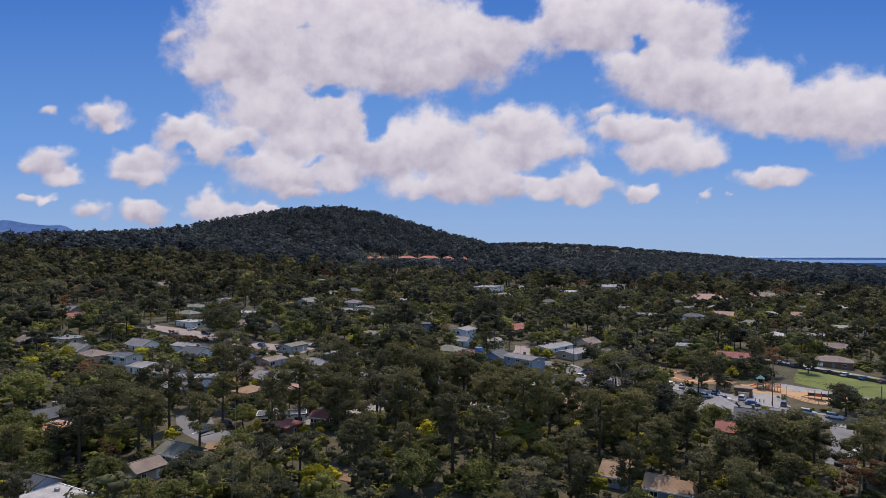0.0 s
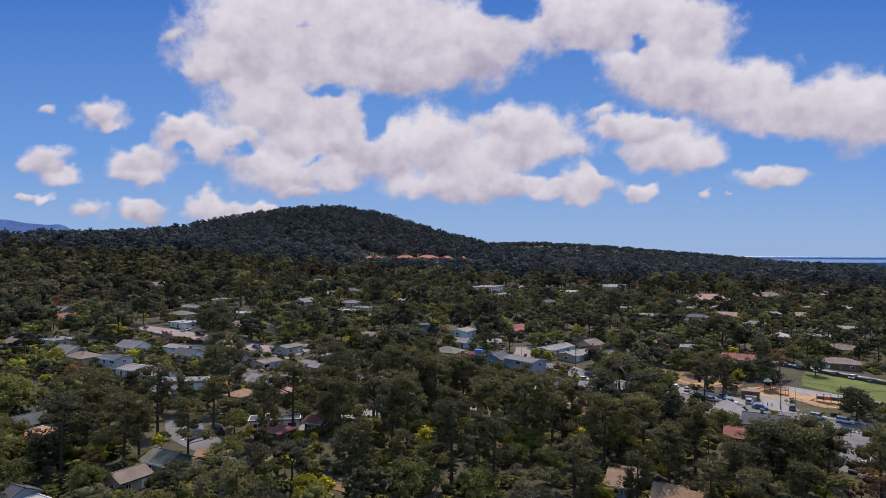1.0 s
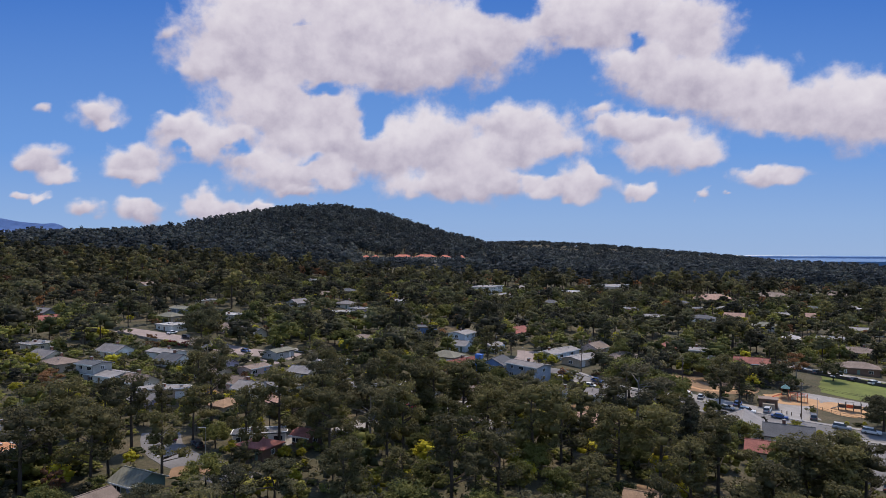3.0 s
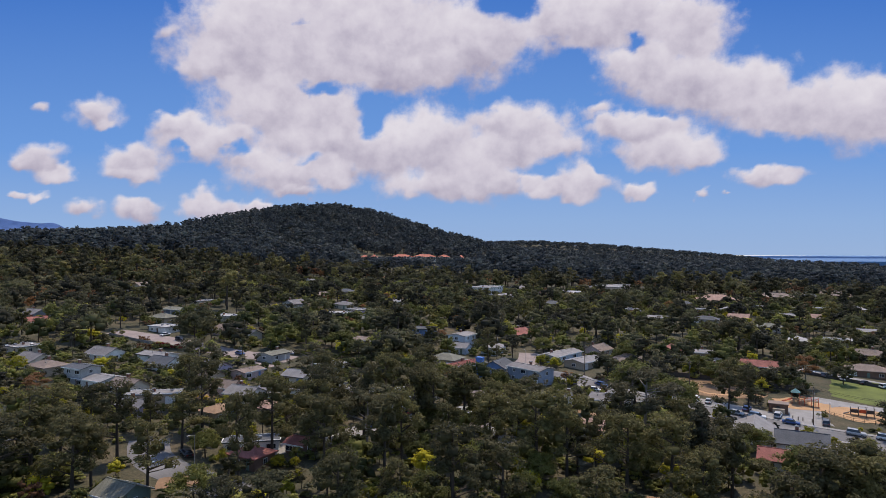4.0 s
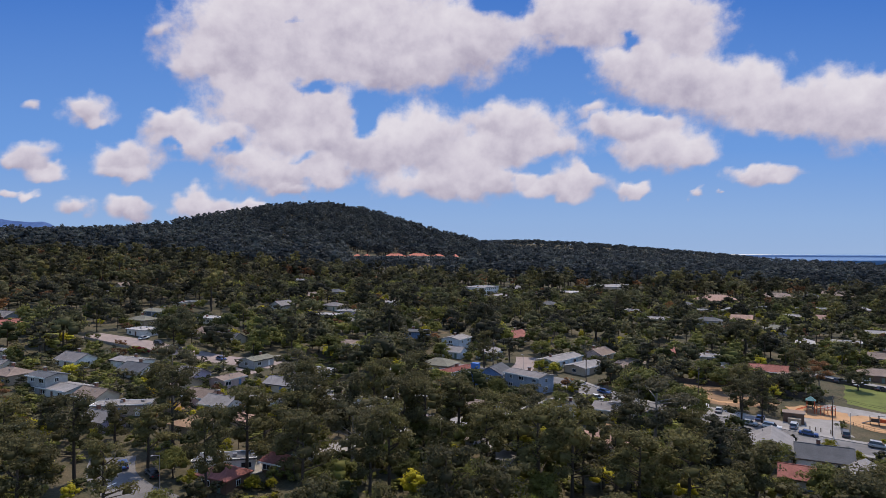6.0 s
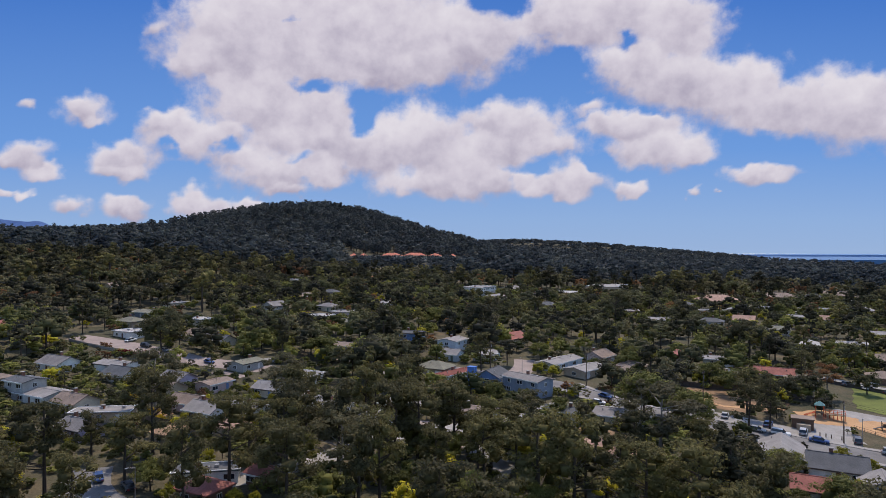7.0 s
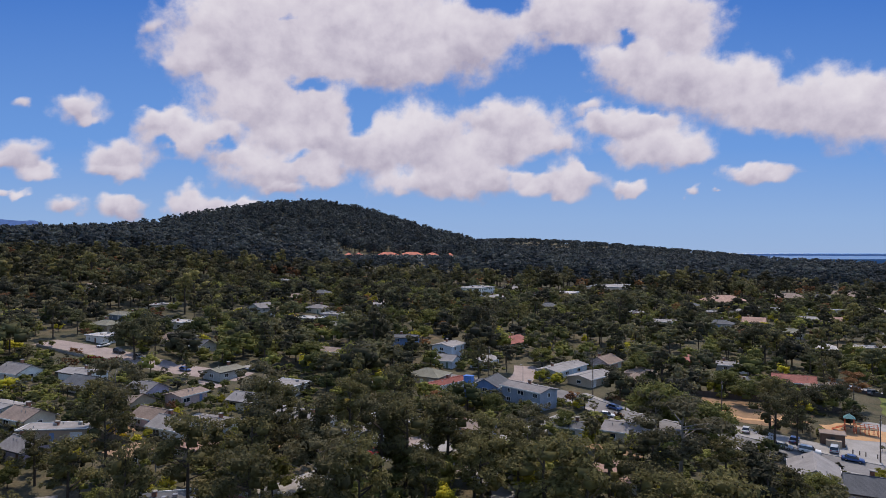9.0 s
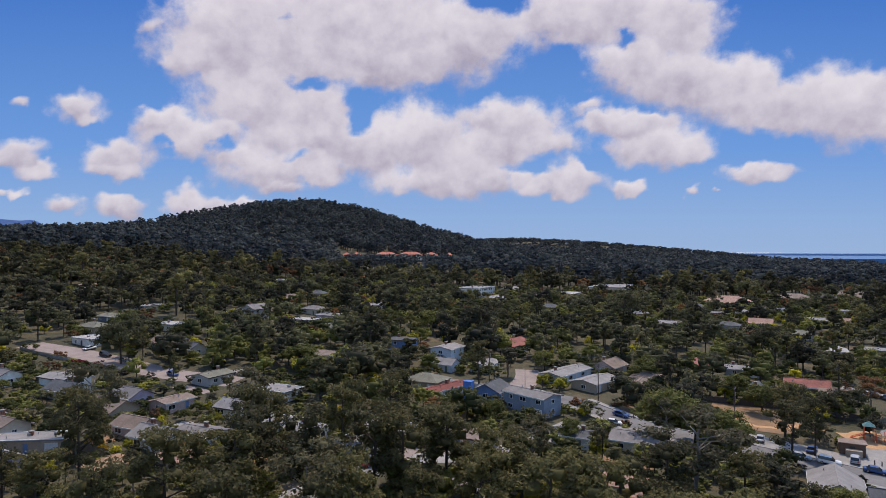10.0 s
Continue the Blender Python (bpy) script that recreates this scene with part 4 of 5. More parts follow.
near_tree("round", 59.0, 217.8, 15.4, 1.1)
near_tree("pine", -16.3, 128.3, 17.1, 1.0)
near_tree("round", -6.2, 129.7, 10.3, 1.2)
near_tree("lime", -135.9, 231.2, 6.1, 1.0)
near_tree("pine", -88.9, 172.4, 13.8, 1.3)
near_tree("pine", -84.5, 179.9, 11.9, 1.2)
near_tree("round", -93.3, 215.3, 4.6, 1.3)
near_tree("pine", -28.2, 179.4, 19.5, 1.0)
near_tree("gum", -37.8, 213.0, 17.7, 1.0)
near_tree("gum", -17.1, 173.3, 16.4, 1.1)
near_tree("pine", -2.1, 180.5, 18.5, 1.1)
near_tree("pine", 11.7, 171.4, 15.5, 1.1)
near_tree("pine", 19.3, 181.8, 14.7, 1.2)
near_tree("pine", 26.4, 158.4, 19.5, 1.0)
near_tree("pine", 35.0, 159.1, 15.9, 1.1)
near_tree("gum", 50.8, 184.2, 19.5, 1.3)
near_tree("round", 78.8, 162.7, 9.3, 1.4)
near_tree("pine", 85.7, 160.6, 6.9, 1.6)
near_tree("pine", -4.2, 186.9, 18.9, 1.0)
near_tree("pine", -18.7, 181.2, 19.5, 1.1)
near_tree("pine", -31.4, 194.0, 19.5, 0.9)
near_tree("pine", -72.0, 213.4, 9.4, 1.0)
near_tree("pine", -38.1, 182.8, 14.0, 1.2)
near_tree("pine", -13.4, 211.2, 15.9, 0.9)
near_tree("pine", 5.8, 187.0, 17.8, 1.2)
near_tree("pine", 26.8, 205.5, 9.6, 0.9)
near_tree("round", 35.7, 217.3, 6.9, 1.0)
near_tree("round", 18.9, 229.3, 7.4, 1.0)
near_tree("cone", 65.6, 185.3, 11.0, 1.3)
near_tree("pine", 92.5, 215.9, 13.7, 0.9)
near_tree("round", 43.2, 290.4, 8.1, 1.2)
near_tree("cone", -21.2, 305.6, 11.9, 1.3)
near_tree("round", -27.0, 180.9, 8.5, 1.3)
near_tree("gum", 12.1, 181.8, 9.6, 1.1)
near_tree("round", 82.6, 187.2, 4.5, 1.3)
near_tree("pine", 27.7, 180.0, 9.5, 1.3)
near_tree("round", -1.8, 181.5, 10.6, 1.1)
near_tree("round", 66.4, 220.6, 11.3, 1.2)
near_tree("cone", 73.1, 301.2, 14.9, 1.6)
near_tree("pine", 128.2, 261.5, 12.4, 1.1)
near_tree("cypress", 133.0, 308.3, 15.3, 1.2)
near_tree("pine", -71.1, 182.0, 10.7, 1.2)
near_tree("pine", -40.8, 154.1, 19.5, 0.8)
near_tree("gum", -68.9, 208.6, 18.9, 0.9)
near_tree("pine", -59.9, 186.0, 18.1, 1.0)
near_tree("pine", -67.8, 149.2, 14.5, 1.1)
near_tree("pine", -37.9, 168.7, 19.5, 1.0)
near_tree("round", 6.1, 159.9, 8.0, 1.2)
near_tree("lime", 13.9, 157.9, 7.1, 1.1)
near_tree("round", 20.7, 158.2, 7.9, 1.2)
near_tree("round", 32.6, 182.4, 5.4, 1.2)
near_tree("lime", 21.9, 183.2, 6.6, 1.2)
near_tree("rust", -112.0, 202.1, 7.3, 1.5)
near_tree("round", 40.3, 167.0, 6.0, 1.2)
near_tree("round", -82.6, 129.1, 8.0, 1.2)
near_tree("lime", -87.0, 180.9, 6.4, 1.1)
near_tree("pine", 37.7, 154.2, 17, 1.2)
near_tree("pine", 46.0, 152.2, 18, 1.2)
near_tree("pine", 57.3, 150.2, 17, 1.2)
near_tree("pine", 58.8, 131.3, 15, 1.2)
near_tree("pine", 68.6, 138.2, 17, 1.3)
near_tree("pine", 78.1, 143.2, 17, 1.3)
near_tree("pine", 82.6, 142.3, 15, 1.2)
near_tree("pine", 92.6, 140.2, 16, 1.1)
near_tree("pine", 10.5, 138.2, 17, 1.1)
near_tree("pine", 48.2, 140.8, 15, 1.2)
near_tree("pine", 26.3, 131.3, 15, 1.2)
near_tree("pine", 58.8, 126.3, 12, 1.3)
near_tree("pine", 68.2, 127.3, 13, 1.3)
near_tree("pine", 52.2, 129.3, 12, 1.3)
near_tree("cypress", -29.7, 132.3, 11, 1.3)
near_tree("round", -56.4, 118.3, 7, 1.3)
near_tree("round", -92.9, 139.3, 10, 1.3)
near_tree("pine", -79.9, 140.2, 17, 1.3)
near_tree("pine", -69.3, 145.2, 16, 1.2)
near_tree("pine", -56.5, 148.3, 15, 1.1)
near_tree("pine", -69.6, 201.6, 15, 1.1)
near_tree("pine", -5.4, 212.8, 18, 1.0)
near_tree("pine", 4.1, 191.9, 17, 1.1)
near_tree("gum", 23.0, 195.0, 14, 1.0)
near_tree("pine", 92.4, 227.9, 14, 1.2)
near_tree("pine", -28.5, 173.8, 17, 1.2)
near_tree("pine", -59.1, 171.3, 14, 1.2)
near_tree("pine", -29.0, 199.6, 16, 1.0)
near_tree("pine", 10.6, 177.7, 15, 1.1)
near_tree("pine", 58.5, 180.6, 13, 1.2)
near_tree("pine", -15.6, 203.9, 17, 1.0)
near_tree("round", -60.6, 303.4, 9, 1.2)
near_tree("round", -39.5, 279.9, 9, 1.6)
near_tree("cone", -23.1, 317.5, 12, 1.6)
near_tree("round", 3.2, 352.9, 11, 1.4)
near_tree("dark", 112.9, 244.1, 8, 1.1)
near_tree("dark", 121.0, 245.9, 9, 1.1)
near_tree("dark", 104.7, 245.2, 9, 1.1)
near_tree("round", 96.8, 247.4, 9, 1.2)
near_tree("round", 95.0, 258.4, 9, 1.2)
near_tree("dark", 145.1, 253.4, 8, 1.1)
near_tree("round", 74.5, 277.8, 9, 1.3)
near_tree("dark", 115.5, 230.0, 6, 1.2)
near_tree("round", 69.1, 210.9, 12, 1.1)
near_tree("cone", 60.4, 174.1, 14, 1.5)
near_tree("round", 76.6, 182.8, 7, 1.3)

# the trees in the gardens and streets nearby
rng = random.Random(4)
PLANTED = [(ob.location.x, ob.location.y, 3.0) for ob in scene.objects if ob.get("category") == "tree"]
EXTRA = {}
made = 0
for _ in range(14000):
    y = rng.uniform(62, 242)
    x = rng.uniform(-0.80, 0.80) * y + rng.uniform(-18, 18)
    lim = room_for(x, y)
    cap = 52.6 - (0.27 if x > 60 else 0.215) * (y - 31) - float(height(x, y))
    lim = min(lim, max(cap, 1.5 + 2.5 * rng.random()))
    if lim < 1.3:
        continue
    wood = noise.noise((x / 38.0, y / 38.0, 3.1))
    kind = rng.choices(("pine", "cypress", "round", "gum", "cone", "lime", "rust"), (3.6, 1.6, 4.6, 1.6, 0.5, 0.6, 0.4))[0]
    h = {"pine": rng.uniform(11, 18), "cypress": rng.uniform(9, 14), "round": rng.uniform(5, 10), "gum": rng.uniform(9, 15), "cone": rng.uniform(7, 12), "lime": rng.uniform(3.5, 6), "rust": rng.uniform(6, 10)}[kind]
    if h > lim and h < lim * 1.35:
        h = lim
    elif h > lim and not (lim > 4.2 and rng.random() < 0.05):
        kind = rng.choice(("round", "round", "round", "lime", "gum", "cypress"))
        h = min(lim, rng.uniform(2.0, 6.0))
    gap = 1.7 + h * 0.27 - wood * 1.6
    if any(math.hypot(x - a, y - b) < gap + g * 0.5 for a, b, g in PLANTED):
        continue
    PLANTED.append((x, y, gap))
    wide = rng.uniform(0.85, 1.2)
    if y < 205 and h >= 4.5 and made < 230 or h < 4.5 and y > 150 and made < 330:
        near_tree(kind, x, y, h, wide)
        made += 1
    else:
        EXTRA.setdefault(kind, []).append((x, y, float(height(x, y)), h, wide))


SHAFT = np.array([(x, y, z) for z in (-0.02, 0.7) for x, y in ((-1, -1), (1, -1), (1, 1), (-1, 1))], float)
SHAFT_F = np.array([(0, 1, 5, 4), (1, 2, 6, 5), (2, 3, 7, 6), (3, 0, 4, 7)])


def woodland(name, label, kind, spots, clumps, leaves, size, variants=6, lift=0.25, leaf=None, fat=1.0):
    """Many trees joined: what nobody could count."""
    base = []
    for k in range(variants):
        _, v, f = build_tree(kind, k + 10, clumps, leaves, size, lift, fat)
        stem = SHAFT * np.array([0.013, 0.013, 1])
        base.append((np.concatenate([v, stem]), np.concatenate([f, SHAFT_F + len(v)])))
    vs, fs, slots, tones, off = [], [], [], [], 0
    r = np.random.default_rng(len(spots) + clumps)
    for x, y, z, h, wide in spots:
        v, f = base[r.integers(variants)]
        an = r.uniform(0, 6.28)
        ca, sa = math.cos(an) * h * wide, math.sin(an) * h * wide
        vs.append(np.stack([v[:, 0] * ca - v[:, 1] * sa + x, v[:, 0] * sa + v[:, 1] * ca + y, v[:, 2] * h + z], 1))
        fs.append(f + off)
        slots.append(np.repeat((0, 1), (len(f) - 4, 4)))
        tones.append(np.full(len(v), r.uniform(-0.5, 0.5)))
        off += len(v)
    me = mesh_of(name, np.concatenate(vs), np.concatenate(fs), [leaf or LEAF[kind], BARK], np.concatenate(slots))
    me.attributes.new("tone", "FLOAT", "POINT").data.foreach_set("value", np.concatenate(tones).astype(np.float32))
    return tagged(new(name, me), label, "trees", kind="stuff")


# woods and garden trees farther off
MIX = {"dark": 3.4, "pine": 2.8, "cypress": 2.0, "round": 5.0, "gum": 1.2, "lime": 0.6, "rust": 0.3}
TALL = {"dark": (9, 15), "pine": (12, 20), "cypress": (9, 14), "round": (6, 11), "gum": (10, 15), "lime": (4, 6), "rust": (7, 11)}
mid = {k: [] for k in MIX}
far = {k: [] for k in MIX}
rem = {k: [] for k in MIX}
cells = {}
for _ in range(16000):
    y = math.sqrt(rng.uniform(200 ** 2, 560 ** 2))
    x = rng.uniform(-0.80, 0.82) * y
    if y < 238 and rng.random() < 0.5:
        continue
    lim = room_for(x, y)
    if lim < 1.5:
        continue
    kind = rng.choices(list(MIX), list(MIX.values()))[0]
    h = rng.uniform(*TALL[kind])
    wide = rng.uniform(0.95, 1.4) if kind == "pine" else rng.uniform(1.0, 1.35)
    if x < -0.3 * y and y > 330 or y > 500:
        kind = rng.choices(("pine", "cypress", "gum", "rust", "dark"), (4.5, 1.4, 1.6, 0.8, 2.4))[0]
        h = rng.uniform(*TALL[kind])
    elif y > 330:
        h *= 0.78
    else:
        lim = min(lim, 11.5 if rng.random() > 0.35 else 18)
    if y < 238:
        lim = min(lim, 5.0)
    if h > lim and not (lim > 4.2 and rng.random() < 0.10):
        h = lim
        if h < 6.5:
            kind, wide = rng.choices(("round", "gum", "cypress", "lime", "rust"), (6, 2, 2, 0.35, 0.5))[0], rng.uniform(1.2, 1.8)
    gap = (2.7 if y < 400 else 1.4) + h * (0.41 if y < 400 else 0.36)
    key = int(x // 10), int(y // 10)
    if any(math.hypot(x - a, y - b) < gap for i in (-1, 0, 1) for j in (-1, 0, 1) for a, b in cells.get((key[0] + i, key[1] + j), ())):
        continue
    cells.setdefault(key, []).append((x, y))
    mid[kind].append((x, y, float(height(x, y)), h, wide))
for _ in range(6400):
    y = math.sqrt(rng.uniform(550 ** 2, 1420 ** 2))
    x = rng.uniform(-0.76, 0.76) * y
    if -104 < x < 40 and 796 < y < 822:
        continue
    kind = rng.choices(("pine", "cypress", "gum"), (6, 2, 0.5))[0]
    tall = rng.uniform(*TALL[kind]) * 1.1
    if y < 806 and -0.125 * y < x < 0.08 * y:
        # the clearing before the school
        tall = min(tall, max(3.0, rng.uniform(46.4, 48.0) - float(height(x, y))))
    far[kind].append((x, y, float(height(x, y)), tall, rng.uniform(1.1, 1.6)))
for _ in range(1500):
    x, y = rng.gauss(-190, 170), rng.uniform(880, 1340)
    far["pine"].append((x, y, float(height(x, y)), rng.uniform(9, 18), rng.uniform(1.0, 1.5)))
for _ in range(75):
    x = rng.uniform(-560, 110)
    y = 1330 + rng.uniform(-45, 15)
    far["cypress"].append((x, y, float(height(x, y)), rng.uniform(16, 23), rng.uniform(0.6, 0.95)))
for _ in range(90):
    x, y = rng.uniform(-640, -300), rng.uniform(640, 740)
    far["pine"].append((x, y, float(height(x, y)), rng.uniform(17, 24), rng.uniform(0.8, 1.15)))
for _ in range(4200):
    y = math.sqrt(rng.uniform(1500 ** 2, 3000 ** 2))
    x = rng.uniform(-0.75, 0.80) * y
    z = float(height(x, y))
    if z > 17:
        kind = rng.choice(("pine", "cypress"))
        if x > 150 and y < 2450:
            rem[kind].append((x + rng.uniform(-25, 25), y + rng.uniform(-25, 25), z - 1, rng.uniform(9, 16), rng.uniform(1.5, 2.6)))
        rem[kind].append((x, y, z, rng.uniform(9, 16), rng.uniform(1.5, 2.6)))
NAMES = {"pine": "dark pines", "cypress": "dark spreading cypresses", "round": "rounded green trees", "gum": "grey-green gum trees", "lime": "yellow-green garden trees", "rust": "rusty-leaved trees", "cone": "dark conical cypresses", "dark": "large dark rounded trees"}
# hill and ridge woods take the leaf colour with distance haze painted in
for kind, spots in EXTRA.items():
    woodland("street_woods", NAMES[kind] + " along the streets", kind, spots, 34, 13, 0.034)
for kind in MIX:
    if mid[kind]:
        woodland("garden_woods", NAMES[kind] + " between the houses", kind, mid[kind], 30, 10, 0.040, fat=1.15)
    if far[kind]:
        woodland("hill_woods", NAMES[kind] + " covering the hill", kind, far[kind], 12, 5, 0.062, lift=0.1, leaf=HAZY_HILL, fat=1.3)
    if rem[kind]:
        woodland("ridge_woods", NAMES[kind] + " on the far ridges", kind, rem[kind], 6, 3, 0.14, lift=0.0, leaf=HAZY_HILL, fat=1.3)

# low growth under the trees
low = {"round": [], "gum": []}
for _ in range(3600):
    y = rng.uniform(60, 300)
    x = rng.uniform(-0.82, 0.82) * y
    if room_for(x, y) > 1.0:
        low[rng.choice(("round", "round", "gum"))].append((x, y, float(height(x, y)) - 0.15, rng.uniform(1.0, 2.8), rng.uniform(1.4, 2.5)))
for kind, spots in low.items():
    woodland("undergrowth", "low tangled green scrub under the trees", kind, spots, 11, 9, 0.085)

# ---- cars ----
PAINTS = {k: plain(k + " car paint", c, 0.28, 0.1, spread=0.06, bump=0.0) for k, c in dict(white=(0.75, 0.75, 0.74), silver=(0.42, 0.43, 0.44), black=(0.02, 0.02, 0.022), blue=(0.05, 0.10, 0.25), red=(0.35, 0.03, 0.03), grey=(0.13, 0.135, 0.14)).items()}
RED_LAMP = plain("red lamp glass", (0.4, 0.02, 0.02), 0.2, bump=0.0)
PALE_LAMP = plain("pale lamp glass", (0.7, 0.7, 0.66), 0.15, bump=0.0)
CAR_PROTO = {}


def car_proto(colour, tall):
    """A parked car: body, glass house, wheels, lamps, bumpers."""
    ob = thing("car", pose(0, 0, 0), f"parked {colour} {'sport utility car' if tall else 'saloon car'} at the roadside", "car", "parked cars")
    P = PAINTS[colour]
    L, W, H = (2.35, 0.93, 1.05) if tall else (2.3, 0.89, 0.86)
    bm = box(bmesh.new(), -L, L, -W, W, 0.28, H, 0.16)
    part("body", bm, P, ob)
    top = 1.72 if tall else 1.42
    x0, x1, t0, t1 = (-L + 0.1, 1.15, -L + 0.35, 0.45) if tall else (-1.75, 1.2, -1.15, 0.45)

    def house_of(shrink, z0, z1):
        bm = bmesh.new()
        lo = [bm.verts.new(p) for p in ((x0, -W + 0.06, z0), (x1, -W + 0.06, z0), (x1, W - 0.06, z0), (x0, W - 0.06, z0))]
        hi = [bm.verts.new(p) for p in ((t0, -W + 0.22, z1), (t1, -W + 0.22, z1), (t1, W - 0.22, z1), (t0, W - 0.22, z1))]
        bm.faces.new(hi)
        for i in range(4):
            j = (i + 1) % 4
            bm.faces.new((lo[i], lo[j], hi[j], hi[i]))
        return bm
    part("glass_house", house_of(0, H - 0.02, top - 0.06), GLASS, ob, "dark car windows")
    part("roof", box(bmesh.new(), t0, t1, -W + 0.2, W - 0.2, top - 0.07, top, 0.03), P, ob)
    for sx in (-1, 1):
        for sy in (-1, 1):
            w = part("wheel", rod(bmesh.new(), (sx * 1.4, sy * (W - 0.2), 0.33), (sx * 1.4, sy * (W + 0.02), 0.33), 0.33, sides=14), RUBBER, ob)
            part("rim", rod(bmesh.new(), (sx * 1.4, sy * (W + 0.0), 0.33), (sx * 1.4, sy * (W + 0.035), 0.33), 0.2, sides=10), STEEL, w)
            part("headlight" if sx > 0 else "tail_light", box(bmesh.new(), sx * L - 0.04, sx * L + 0.04, sy * (W - 0.3) - 0.16, sy * (W - 0.3) + 0.16, H - 0.3, H - 0.14), PALE_LAMP if sx > 0 else RED_LAMP, ob)
        part("bumper", box(bmesh.new(), sx * L - 0.06, sx * L + 0.08, -W + 0.05, W - 0.05, 0.3, 0.5, 0.03), DARK_TRIM, ob)
    return ob


def car(x, y, turn, colour, tall=False):
    dx, dy = math.cos(radians(turn)), math.sin(radians(turn))
    slope = math.degrees(math.atan2(float(height(x + dx, y + dy) - height(x - dx, y - dy)), 2))
    m = on_ground(x, y, turn, 0.09) @ pose(0, 0, 0, 0, -slope, 0)
    if (colour, tall) not in CAR_PROTO:
        CAR_PROTO[colour, tall] = car_proto(colour, tall)
        CAR_PROTO[colour, tall].matrix_world = m
    else:
        copy_thing(CAR_PROTO[colour, tall], m)


car(80.8, 226.3, 60, "white", True)
car(84.2, 224.4, 60, "silver")
car(93.2, 218.2, 50, "blue")
car(99.6, 212.4, 55, "silver", True)
car(87.5, 213.5, -33, "silver")
car(92.6, 210.8, -33, "white", True)
car(100.2, 206.6, -33, "blue")
car(110.5, 207.0, 61, "grey", True)
car(113.5, 198.5, -33, "silver", True)
car(119.5, 195.0, -33, "white", True)
car(50.2, 232.7, -20, "white")
car(45.0, 249.8, -40, "black")
car(54.5, 240.0, -52, "blue")
car(-108.0, 291.0, -30, "black", True)
car(-98.5, 285.0, -35, "grey")
car(-118.0, 300.0, 61, "white")
car(-76.0, 268.0, -40, "blue")
car(-57.0, 168.5, 130, "black")
car(-64.5, 172.0, 120, "blue")
car(-9.0, 203.0, 40, "red")
car(-17.0, 192.0, 40, "blue")
car(104.5, 163.0, 55, "white")
car(108.0, 170.5, 55, "black", True)
car(100.0, 158.0, 55, "white", True)
car(97.0, 156.5, 55, "grey")
for i, (c, tall) in enumerate((("white", False), ("grey", True), ("silver", False), ("black", False), ("white", True), ("blue", False), ("red", False), ("silver", True), ("white", False), ("grey", False))):
    car(141.5 + i * 4.1, 268.5 - i * 4.6, 20, c, tall)
for x, y, c in ((228, 438, "white"), (236, 436, "silver"), (244, 434, "white"), (262, 432, "white"), (205, 440, "grey"), (214, 437, "white")):
    car(x, y, 61, c, True)

# ---- poles, lamps and wires ----
def power_pole(x, y, h, turn):
    ob = thing("utility_pole", on_ground(x, y, turn), "tall brown wooden utility pole with a crossarm", "utility pole", "poles along the street")
    part("pole", rod(bmesh.new(), (0, 0, -0.5), (0, 0, h), 0.17, 0.11, 10), POLE_WOOD, ob)
    arm = part("crossarm", box(bmesh.new(), -1.2, 1.2, -0.16, -0.06, h - 0.75, h - 0.6, 0.01), POLE_WOOD, ob)
    for i in (-1.05, -0.45, 0.45, 1.05):
        part("insulator", rod(bmesh.new(), (i, -0.11, h - 0.6), (i, -0.11, h - 0.38), 0.05, 0.035, 8), CONCRETE, arm)
    part("transformer", rod(bmesh.new(), (0.34, 0, h - 2.4), (0.34, 0, h - 1.5), 0.2, 0.2, 12), STEEL, ob)
    return ob


POLES = [(22.0, 270.5, 11.0), (52.1, 254.0, 11.0), (80.0, 229.0, 12.0), (106.6, 206.5, 11.0), (132.0, 192.0, 11.0)]
for x, y, h in POLES:
    power_pole(x, y, h, 50)
for (x0, y0, h0), (x1, y1, h1) in zip(POLES, POLES[1:]):
    for off in (-1.0, 1.0):
        cu = bpy.data.curves.new("wire", "CURVE")
        cu.dimensions, cu.bevel_depth = "3D", 0.025
        sp = cu.splines.new("POLY")
        sp.points.add(12)
        o = Vector((math.cos(radians(50)), math.sin(radians(50)), 0)) * off
        p, q = Vector((x0, y0, float(height(x0, y0)) + h0 - 0.38)) + o, Vector((x1, y1, float(height(x1, y1)) + h1 - 0.38)) + o
        for i in range(13):
            t = i / 12
            sp.points[i].co = (*(p.lerp(q, t) - Vector((0, 0, 1.2 * 4 * t * (1 - t)))), 1)
        cu.materials.append(RUBBER)
        tagged(new("power_line", cu), "thin black power line sagging between poles", "power line", "wires along the street")


def street_lamp(x, y, turn):
    ob = thing("street_lamp", on_ground(x, y, turn), "slim grey steel street lamp beside the road", "street lamp", "street lamps")
    part("post", rod(bmesh.new(), (0, 0, -0.3), (0, 0, 7.0), 0.1, 0.06), STEEL, ob)
    arm = part("arm", rod(bmesh.new(), (0, 0, 6.9), (1.5, 0, 7.3), 0.05, 0.04), STEEL, ob)
    part("lamp_head", box(bmesh.new(), 1.3, 2.0, -0.14, 0.14, 7.24, 7.38, 0.04), STEEL, arm)


for x, y in ((110.4, 205.0), (-52.5, 161.5), (32, 262)):
    street_lamp(x, y, 240)

